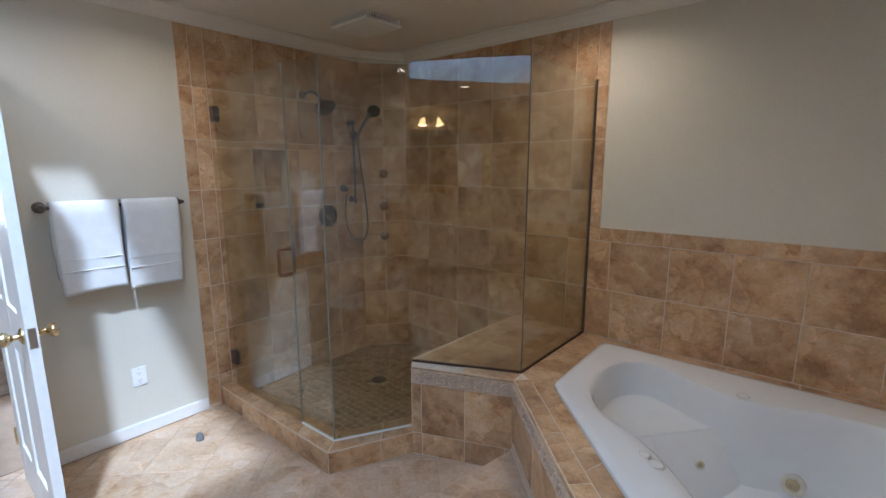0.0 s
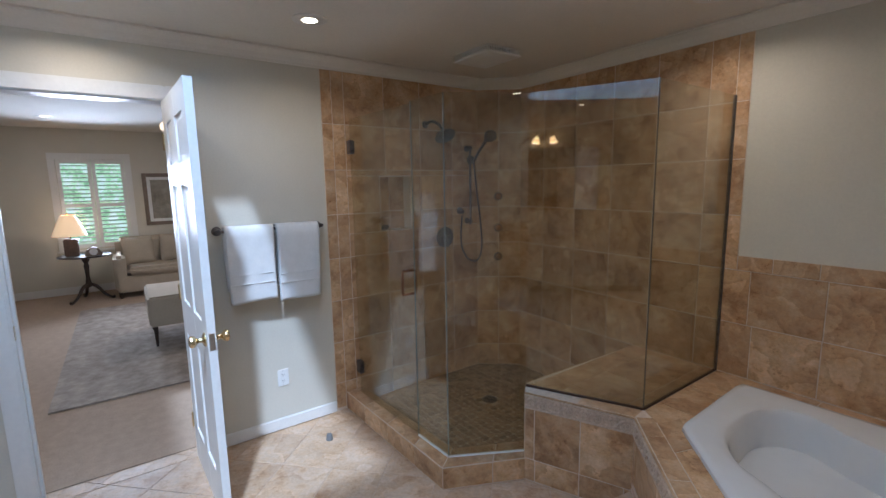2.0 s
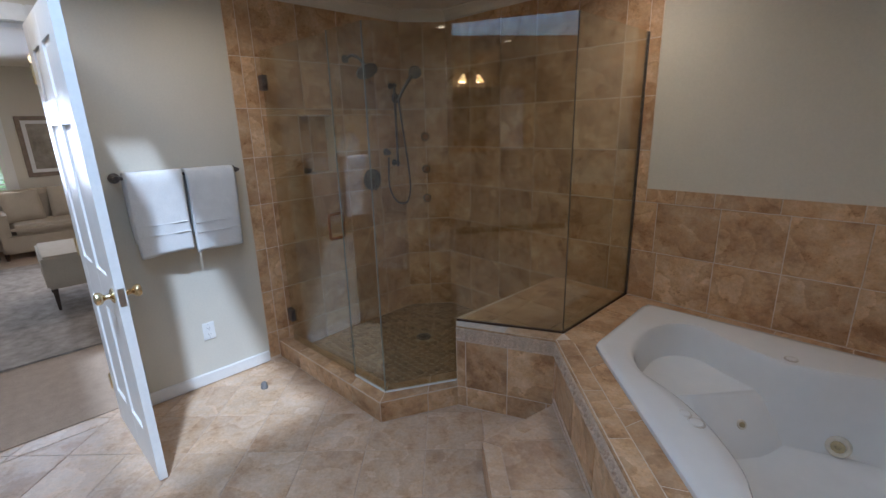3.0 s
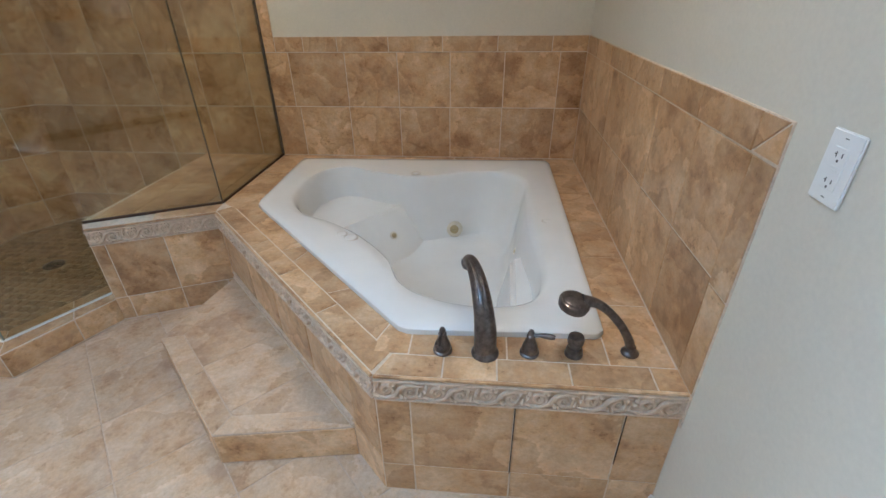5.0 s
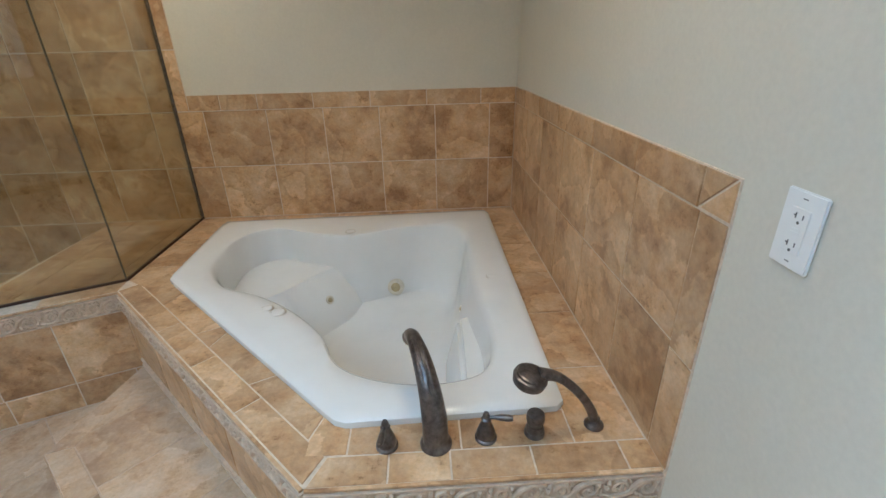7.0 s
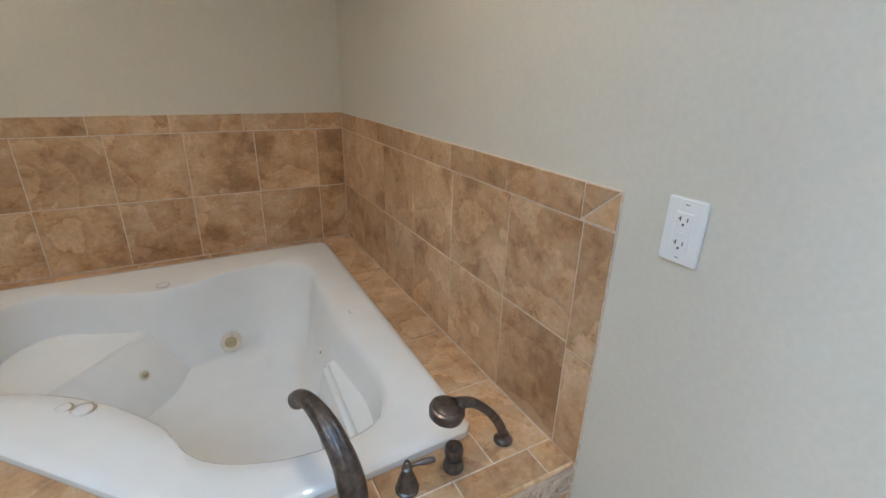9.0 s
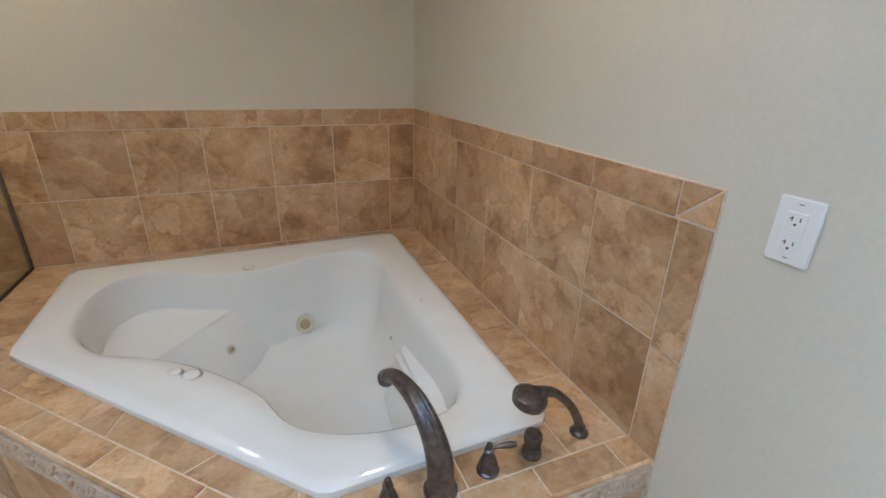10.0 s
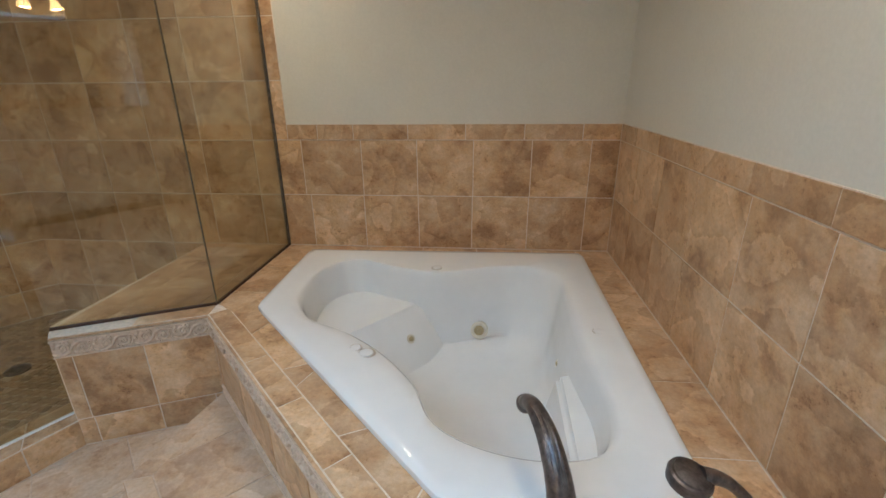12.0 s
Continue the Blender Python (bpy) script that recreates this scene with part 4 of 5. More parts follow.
def build_sconce():
    t = thing("vanity_light", "bronze wall light with two frosted bell shades, lit", "wall light", pose(0.46, YS, 2.33))
    part("backplate", lathe(((0.06, 0), (0.06, 0.008), (0.045, 0.02), (0, 0.024)), 26, pose(0, 0, 0, -90, 0, 0)), BRONZE, t, smooth=True)
    part("stem", tube(smooth_path([(0, 0.02, 0), (0, 0.07, 0.02), (0, 0.12, 0.09)], 5), [0.008], 10), BRONZE, t, smooth=True)
    part("arch", tube(smooth_path([(-0.115, 0.12, 0.01), (-0.10, 0.12, 0.06), (-0.05, 0.12, 0.085), (0, 0.12, 0.09), (0.05, 0.12, 0.085), (0.10, 0.12, 0.06), (0.115, 0.12, 0.01)], 5), [0.006], 10), BRONZE, t, smooth=True)
    for s in (-1, 1):
        m = pose(0.115 * s, 0.12, 0.01, 6, -10 * s, 0)
        sh = part("shade", lathe(((0.020, 0.0), (0.026, -0.02), (0.040, -0.06), (0.056, -0.10), (0.067, -0.118), (0.063, -0.118), (0.036, -0.06), (0.018, -0.006)), 24), FROST, t, "frosted amber-lit glass shade", True, m)
        part("cap", lathe(((0.008, 0.02), (0.016, 0.012), (0.024, 0.0), (0.024, -0.012)), 18), BRONZE, sh, smooth=True)


build_sconce()
for dx in (-0.13, 0.13):
    area("sconce_lamp", pose(0.46 + dx, YS + 0.125, 2.225), SCONCE_W, (1.0, 0.70, 0.40), 0.09)


# ---- vanity behind the walker, seen in the shower glass ----
vanity = thing("vanity_cabinet", "cream painted vanity cabinet below a mirror", "cabinet")
part("body", box(-0.9, 1.88, YS + 0.02, YS + 0.53, 0.10, 0.79), CABINET, vanity)
part("plinth", box(-0.9, 1.88, YS + 0.02, YS + 0.47, 0.002, 0.10), DARKWOOD, vanity)
for k in range(6):
    x = -0.88 + 0.46 * k
    d = part("door", box(x, x + 0.445, YS + 0.531, YS + 0.55, 0.13, 0.77, 0.004), CABINET, vanity)
    part("knob", lathe(((0.008, 0), (0.008, 0.012), (0.016, 0.02), (0.012, 0.028), (0, 0.03)), 14, pose(x + (0.40 if k % 2 == 0 else 0.045), YS + 0.55, 0.66, -90, 0, 0)), BRONZE, d, smooth=True)
counter = thing("countertop", "pale stone vanity countertop", "countertop")
part("slab", box(-0.92, 1.90, YS + 0.004, YS + 0.57, 0.792, 0.825, 0.006), COUNTER, counter)
part("backsplash", box(-0.92, 1.90, YS + 0.003, YS + 0.02, 0.826, 0.92, 0.003), COUNTER, counter)
mirror = thing("wall_mirror", "large wall mirror in a narrow frame above the vanity", "mirror")
part("glass", box(-0.7, 1.31, YS + 0.002, YS + 0.008, 1.20, 2.17, 0.002, 1), MIRROR, mirror)
mf = bmesh.new()
for x0, x1, z0, z1 in ((-0.74, -0.70, 1.16, 2.21), (1.31, 1.35, 1.16, 2.21), (-0.70, 1.31, 1.16, 1.20), (-0.70, 1.31, 2.17, 2.21)):
    add_box(mf, x0, x1, YS + 0.001, YS + 0.022, z0, z1, 0.003)
part("frame", mf, CABINET, mirror, "narrow cream mirror frame")

# ---- bedroom beyond the door ----
BX0, BX1, BY0, BY1, BZ = -7.9, XW - T, -2.6, 4.6, 2.58
WY0, WY1, WZ0, WZ1 = 0.19, 1.05, 0.72, 2.12
structure("bedroom_floor", box(BX0, XW - T - 0.001, BY0, BY1, -0.1, 0.004), CARPET, "beige cut-pile carpet", "carpet")
bw = bmesh.new()
add_box(bw, BX0 - T, BX0, BY0, WY0, 0, BZ)
add_box(bw, BX0 - T, BX0, WY1, BY1, 0, BZ)
add_box(bw, BX0 - T, BX0, WY0, WY1, 0, WZ0)
add_box(bw, BX0 - T, BX0, WY0, WY1, WZ1, BZ)
structure("bedroom_wall_west", bw, PAINT, "beige bedroom wall with a shuttered window", "wall")
structure("bedroom_wall_south", box(BX0, BX1, BY0 - T, BY0, 0, BZ), PAINT, "plain beige bedroom wall", "wall")
structure("bedroom_wall_north", box(BX0, BX1, BY1, BY1 + T, 0, BZ), PAINT, "plain beige bedroom wall", "wall")
be = bmesh.new()
add_box(be, XW - T, XW - T + 0.02, BY0, YS - T, 0, BZ)
add_box(be, XW - T, XW - T + 0.02, YN + T, BY1, 0, BZ)
structure("bedroom_wall_east", be, PAINT, "plain beige bedroom wall", "wall")
structure("bedroom_ceiling", box(BX0, BX1, BY0, BY1, BZ, BZ + 0.1), CEILING, "off-white bedroom ceiling", "ceiling")
structure("baseboard", box(BX0, BX0 + 0.016, BY0, BY1, 0.004, 0.12, 0.005), WHITE, "white bedroom baseboard", "baseboard")
structure("garden_backdrop", box(-13.05, -13.0, -6, 8, -2, 7), GARDEN, "sunlit green trees outside the window", "backdrop")

win = tagged(new("window_1"), "white framed window with open plantation shutters", "window", kind="structure")
wf = bmesh.new()
for y0, y1, z0, z1 in ((WY0 - 0.09, WY0, WZ0 - 0.02, WZ1 + 0.09), (WY1, WY1 + 0.09, WZ0 - 0.02, WZ1 + 0.09), (WY0, WY1, WZ1, WZ1 + 0.09)):
    add_box(wf, BX0, BX0 + 0.02, y0, y1, z0, z1, 0.004)
part("window_frame", wf, WHITE, win)
part("window_sill", box(BX0, BX0 + 0.06, WY0 - 0.11, WY1 + 0.11, WZ0 - 0.05, WZ0 - 0.021, 0.005), WHITE, win)
wp = part("pane", box(BX0 - 0.09, BX0 - 0.085, WY0, WY1, WZ0, WZ1), WINDOW_GLASS, win)
wp.visible_shadow = False
mid, zm = (WY0 + WY1) / 2, 1.40
for y0, y1 in ((WY0 + 0.002, mid - 0.002), (mid + 0.002, WY1 - 0.002)):
    sh = bmesh.new()
    for a0, a1, z0, z1 in ((y0, y0 + 0.05, WZ0, WZ1), (y1 - 0.05, y1, WZ0, WZ1), (y0 + 0.05, y1 - 0.05, WZ0, WZ0 + 0.07), (y0 + 0.05, y1 - 0.05, WZ1 - 0.07, WZ1), (y0 + 0.05, y1 - 0.05, zm - 0.03, zm + 0.03)):
        add_box(sh, BX0 - 0.035, BX0 - 0.008, a0, a1, z0 + 0.001, z1 - 0.001)
    s = part("shutter", sh, WHITE, win, "white plantation shutter with tilted slats")
    for z0, z1 in ((WZ0 + 0.07, zm - 0.03), (zm + 0.03, WZ1 - 0.07)):
        k = int((z1 - z0) / 0.062)
        for i in range(k):
            z = z0 + (i + 0.5) * (z1 - z0) / k
            part("slat", box(-0.03, 0.03, y0 + 0.052, y1 - 0.052, -0.004, 0.004, 0.002, 1), WHITE, s, m=pose(BX0 - 0.022, 0, z, 0, 14, 0))

rug = tagged(part("area_rug", box(-6.5, -3.05, 0.36, 3.3, 0.005, 0.018, 0.004), RUG), "large muted grey patterned area rug on the carpet", "rug")


def tripod_table():
    t = thing("side_table", "dark wooden round pedestal table on three curved legs", "table", pose(-7.25, 0.44, 0.004))
    part("tabletop", lathe(((0, 0.655), (0.27, 0.655), (0.32, 0.665), (0.325, 0.678), (0.315, 0.686), (0.29, 0.682), (0, 0.682)), 40), DARKWOOD, t, smooth=True)
    part("pedestal", lathe(((0.03, 0.20), (0.04, 0.24), (0.032, 0.30), (0.024, 0.36), (0.028, 0.45), (0.036, 0.52), (0.024, 0.56), (0.045, 0.60), (0.06, 0.655)), 20), DARKWOOD, t, smooth=True)
    for k in range(3):
        a = radians(75 + 120 * k)
        c, s_ = math.cos(a), math.sin(a)
        part("leg", tube(smooth_path([(0.02 * c, 0.02 * s_, 0.24), (0.10 * c, 0.10 * s_, 0.20), (0.19 * c, 0.19 * s_, 0.08), (0.27 * c, 0.27 * s_, 0.022), (0.31 * c, 0.31 * s_, 0.024)], 5), [0.026, 0.024, 0.02, 0.018, 0.022], 10), DARKWOOD, t, smooth=True)


tripod_table()
lamp = thing("table_lamp", "table lamp with lit cream coolie shade and brown base", "lamp", pose(-7.27, 0.30, 0.686))
part("base", box(-0.065, 0.065, -0.085, 0.085, 0.0, 0.25, 0.012), GREYWOOD, lamp)
part("stem", tube([(0, 0, 0.25), (0, 0, 0.36)], [0.01], 10), BRASS, lamp)
part("shade", lathe(((0.205, 0.30), (0.17, 0.40), (0.13, 0.50), (0.075, 0.60), (0.072, 0.60), (0.126, 0.50), (0.2, 0.302)), 36), SHADE, lamp, "lit cream lampshade", True)
part("finial", lathe(((0.008, 0.6), (0.012, 0.62), (0, 0.635)), 10), BRASS, lamp)
area("table_lamp_light", pose(-7.27, 0.30, 1.0), 3.0, WARM, 0.2)

clock = thing("mantel_clock", "small arched pale wooden mantel clock on the table", "clock", pose(-7.1, 0.55, 0.686, 0, 0, 100))
bm = bmesh.new()
arc = [(-0.10, 0.0), (0.10, 0.0), (0.10, 0.04)] + [(0.085 * math.cos(a), 0.05 + 0.075 * math.sin(a)) for a in np.linspace(0.0, math.pi, 14)] + [(-0.10, 0.04)]
f = [bm.verts.new((x, -0.03, z)) for x, z in arc]
g = [bm.verts.new((x, 0.03, z)) for x, z in arc]
bm.faces.new(f), bm.faces.new(g[::-1])
for i in range(len(arc)):
    bm.faces.new((f[i], f[(i + 1) % len(arc)], g[(i + 1) % len(arc)], g[i]))
part("case", bm, FRAMEWOOD, clock)
part("dial", lathe(((0.05, 0), (0.05, 0.004), (0, 0.004)), 24, pose(0, -0.03, 0.06, 90, 0, 0)), PLASTIC, clock, "pale round dial")


def cushion(x0, x1, y0, y1, z0, z1, r=0.05):
    return box(x0, x1, y0, y1, z0, z1, r, 4)


sofa = thing("sofa", "beige upholstered sofa by the bedroom wall", "sofa")
part("base", cushion(-7.75, -6.98, 0.79, 2.75, 0.09, 0.34, 0.02), UPHOLSTERY, sofa, smooth=True)
part("armrest", cushion(-7.75, -6.95, 0.76, 0.92, 0.10, 0.66, 0.05), UPHOLSTERY, sofa, smooth=True)
part("armrest", cushion(-7.75, -6.95, 2.62, 2.78, 0.10, 0.66, 0.05), UPHOLSTERY, sofa, smooth=True)
part("backrest", cushion(-7.82, -7.58, 0.80, 2.74, 0.30, 0.88, 0.07), UPHOLSTERY, sofa, smooth=True)
for y0 in (0.925, 1.775):
    part("seat_cushion", cushion(-7.6, -6.94, y0, y0 + 0.845, 0.345, 0.47, 0.045), UPHOLSTERY, sofa, smooth=True)
for x in (-7.7, -7.02):
    for y in (0.82, 2.72):
        part("leg", lathe(((0.02, 0.004), (0.03, 0.095)), 10, pose(x, y, 0)), DARKWOOD, sofa)


def pillow(x, y, z, w, turn, tilt, label):
    t = thing("throw_pillow", label, "pillow", pose(x, y, z, 0, tilt, turn))
    bm = bmesh.new()
    n, pts = 14, {}
    for s in (-1, 1):
        for i in range(n + 1):
            for j in range(n + 1):
                u, v = 2 * i / n - 1, 2 * j / n - 1
                edge = i in (0, n) or j in (0, n)
                if edge and s > 0:
                    pts[s, i, j] = pts[-1, i, j]
                    continue
                puff = 0.085 * (max(0, (1 - u * u)) * max(0, (1 - v * v))) ** 0.42
                k = 1 - 0.06 * (1 - u * u) * (abs(v) > 0.8) - 0.03
                pts[s, i, j] = bm.verts.new((s * puff, u * w / 2 * k, w / 2 + v * w / 2 * (1 - 0.05 * (1 - u * u))))
        for i in range(n):
            for j in range(n):
                bm.faces.new((pts[s, i, j], pts[s, i + 1, j], pts[s, i + 1, j + 1], pts[s, i, j + 1]))
    part("cover", bm, UPHOLSTERY, t, smooth=True)


pillow(-7.36, 1.12, 0.465, 0.44, 10, -20, "beige square throw pillow leaning on the sofa back")
pillow(-7.42, 1.62, 0.465, 0.46, -6, -18, "beige square throw pillow on the sofa seat")

ott = thing("ottoman", "cream upholstered ottoman on dark tapered legs", "ottoman")
part("seat", cushion(-4.95, -4.14, 1.07, 2.3, 0.235, 0.55, 0.02), UPHOLSTERY, ott, smooth=True)
for x in (-4.88, -4.20):
    for y in (1.12, 2.24):
        part("leg", lathe(((0.016, 0.018), (0.03, 0.24)), 4, pose(x, y, 0, 0, 0, 45)), DARKWOOD, ott)

pic = thing("framed_picture", "large framed faded print on the bedroom wall", "picture")
fr = bmesh.new()
for y0, y1, z0, z1 in ((1.27, 1.33, 1.03, 1.90), (1.92, 1.98, 1.03, 1.90), (1.33, 1.92, 1.03, 1.09), (1.33, 1.92, 1.84, 1.90)):
    add_box(fr, BX0, BX0 + 0.03, y0, y1, z0, z1, 0.004)
part("frame", fr, FRAMEWOOD, pic)
part("mat_board", box(BX0, BX0 + 0.012, 1.33, 1.92, 1.09, 1.84), PLASTIC, pic, "pale mat board")
part("print", box(BX0 + 0.01, BX0 + 0.014, 1.38, 1.87, 1.14, 1.79), PRINT, pic)
downlight(-6.5, 0.27, BZ)

fan = thing("ceiling_fixture", "hanging bedroom light with a glowing frosted globe", "ceiling light", pose(-4.6, 1.42, BZ, 180, 0, 0))
part("canopy", lathe(((0.07, 0), (0.06, 0.02), (0.012, 0.035), (0.012, 0.22)), 20), BRONZE, fan, smooth=True)
part("globe", lathe(((0.012, 0.22), (0.035, 0.24), (0.05, 0.27), (0.04, 0.31), (0, 0.325)), 22), DIM_GLOBE, fan, "glowing frosted globe", True)

# ---- tile backing and pieces ----
def backing(name, bm, label):
    return structure(name, bm, GROUT, label, "tiling")


# west wall of the shower
west = bmesh.new()
for y0, y1, z0, z1 in ((2.10, 2.515, 0.0, TOPTILE), (2.785, CH0[1], 0.0, TOPTILE), (2.515, 2.785, 0.0, 1.30), (2.515, 2.785, 1.71, TOPTILE)):
    add_box(west, XW, XW + BACK, y0, y1, z0, z1)
add_box(west, XW - T + 0.015, XW - T + 0.019, 2.519, 2.781, 1.304, 1.706)
for a_ in ((2.515, 2.519, 1.30, 1.71), (2.781, 2.785, 1.30, 1.71), (2.519, 2.781, 1.30, 1.304), (2.519, 2.781, 1.706, 1.71)):
    add_box(west, XW - T + 0.015, XW + BACK, *a_)
tw = backing("tiling_west", west, "brown stone tiling of the shower wall with a niche")
m = plane((XW + BACK, 0, 0), (0, 1, 0), UP)
ys2 = [2.262, 2.57, 2.878, 3.186, CH0[1]]
lay(tw, m, grid([2.10, 2.175, 2.262], ROWS_Z), TILE)
full = [(2.262, 3.45, 0, 1.30), (2.262, 3.45, 1.71, 3.0), (2.262, 2.515, 1.30, 1.71), (2.785, 3.45, 1.30, 1.71)]
lay(tw, m, grid(ys2, ROWS_Z), TILE, [[(a, c), (b, c), (b, d), (a, d)] for a, b, c, d in full])
lay(tw, plane((XW - T + 0.019, 0, 0), (0, 1, 0), UP), grid([2.519, 2.65, 2.781], [1.304, 1.444, 1.706]), TILE)

# angled corner
clen = math.hypot(CH1[0] - CH0[0], CH1[1] - CH0[1])
bmc = prism((CH0, CH1, (CH1[0] + cn.x * BACK, CH1[1] + cn.y * BACK), (CH0[0] + cn.x * BACK, CH0[1] + cn.y * BACK)), 0.0, TOPTILE)
tc_ = backing("tiling_corner", bmc, "brown stone tiling of the angled shower corner")
lay(tc_, plane(Vector((*CH0, 0)) + cn * BACK, cd, UP), grid([0, clen * 0.5, clen], ROWS_Z), TILE)

# north wall: shower, strip beside the glass, wainscot
north = bmesh.new()
add_box(north, CH1[0], 0.13, YN - BACK, YN, 0, TOPTILE)
add_box(north, 0.13, XE - BACK, YN - BACK, YN, 0.4, WAIN)
tn = backing("tiling_north", north, "brown stone tiling behind shower and bathtub")
mn = plane((0, YN - BACK, 0), (1, 0, 0), UP)
xs = [-0.075 - PITCH * k for k in range(0, 5)]
us = sorted([CH1[0]] + [x for x in xs if x > CH1[0] + 0.03] + [0.06])
lay(tn, mn, grid(us, [0.02, 0.212, DECK]), TILE, [[(-2, 0), (-0.47, 0), (-0.47, 3), (-2, 3)]])
lay(tn, mn, grid(us, ROWS_Z[2:]), TILE)
lay(tn, mn, grid([0.06, 0.13], ROWS_Z[5:]), TILE)
lay(tn, mn, grid([0.06, 0.225, 0.535, 0.846, 1.15, 1.46, 1.768, 1.914], [0.524, 0.83]), TILE)
lay(tn, mn, grid([0.06, 0.20, 0.537, 0.846, 1.153, 1.463, 1.77, 1.914], [0.83, 1.137]), TILE)
lay(tn, mn, grid([0.13, 0.30, 0.50, 0.80, 1.11, 1.42, 1.72, 1.914], [1.137, WAIN]), TILE, thick=0.0035)
lay(tn, mn, grid([0.06, 0.13], [1.137, 1.444]), TILE)

# east wall: wainscot
east = bmesh.new()
add_box(east, XE - BACK, XE, 1.855, YN - BACK, 0.4, WAIN)
te = backing("tiling_east", east, "brown stone wainscot tiling beside the bathtub")
me_ = plane((XE - BACK, 0, 0), (0, -1, 0), UP)
EY = [-3.732, -3.43, -3.125, -2.82, -2.513, -2.204, -1.942]
lay(te, me_, grid(EY, [0.524, 0.83, 1.135]), TILE)
EYT = [-3.732, -3.49, -3.20, -2.90, -2.53, -2.23, -1.952]
lay(te, me_, grid(EYT, [1.135, WAIN]), TILE, thick=0.0035)
lay(te, me_, grid([-1.942, -1.855], [0.524, 0.815, 1.135]), TILE, thick=0.0035)
lay(te, me_, [((-1.952, 1.137), (-1.855, 1.137), (-1.855, WAIN)), ((-1.952, 1.137), (-1.855, WAIN), (-1.952, WAIN))], TILE, thick=0.0035)

# deck top
md_ = Matrix.Translation((0, 0, DECK))
t_d = n2(PONY_R, DECK_FL)
nd = Vector((-t_d.y, t_d.x))


def diag(s, w):
    return (PONY_R[0] + t_d.x * s + nd.x * w, PONY_R[1] + t_d.y * s + nd.y * w)


dl = (Vector(DECK_FL) - Vector(PONY_R)).length
wd = 0.085
front_cells = [(a, b, 1.868, 1.953) for a, b in zip([1.27, 1.42, 1.62, 1.84], [1.42, 1.62, 1.84, 1.918])]
lay(tub_deck, md_, [((DECK_FL[0] + 0.002, 1.868), (1.27, 1.868), (1.27, 1.953), (1.117, 1.953))], TILE)
lay(tub_deck, md_, front_cells, TILE)
lay(tub_deck, md_, [(a, b, 1.953, 2.065) for a, b in ((1.165, 1.45), (1.45, 1.735))], TILE)
lay(tub_deck, md_, [(1.735, 1.914, a, b) for a, b in zip([1.953, 2.235, 2.547, 2.868, 3.18, 3.46], [2.235, 2.547, 2.868, 3.18, 3.46, 3.732])], TILE)
lay(tub_deck, md_, [(a, b, 3.62, 3.732) for a, b in zip([0.25, 0.56, 0.87, 1.18, 1.49], [0.56, 0.87, 1.18, 1.49, 1.735])], TILE)
ss = run(0.0, dl - 0.035, 0.30, 0.16)
lay(tub_deck, md_, [(diag(a, 0.002), diag(b + (0.028 if b == ss[-1] else 0.0), 0.002), diag(b, wd), diag(a, wd)) for a, b in zip(ss, ss[1:])], TILE)
ss = [0.05, 0.28, 0.58, 0.70, 0.98, 1.30]
lay(tub_deck, md_, [(diag(1.30, wd), (1.06, 1.955), (1.165, 1.955), (1.165, 2.045), diag(1.24, wd + 0.12))], TILE)
for k, (a, b) in enumerate(zip(ss, ss[1:])):
    sk = 0.10 if k % 2 else 0.0
    lay(tub_deck, md_, [(diag(a, wd), diag(b, wd), diag(b - 0.06 + sk, wd + 0.12), diag(a - 0.06 + (0.10 - sk if k else 0), wd + 0.12))], TILE)
lay(tub_deck, md_, [((0.066, 2.955), diag(0.05, wd), (0.29, 2.92), (0.29, 3.09), (0.066, 3.09)), (0.066, 0.27, 3.09, 3.40), (0.066, 0.27, 3.40, 3.732)], TILE)
lay(tub_deck, md_, [((0.072, 2.872), diag(0.0, wd), diag(0.05, wd), (0.07, 2.95))], TILE)

# upright faces with the carved border
def spiral(cx, cy, r0, turns, start, hand):
    pts = []
    for k in range(int(16 * turns) + 1):
        a = start + hand * 2 * math.pi * k / 16
        r = r0 * (1 - 0.8 * k / (16 * turns))
        pts.append((cx + r * math.cos(a), cy + r * math.sin(a), 0.004))
    return pts


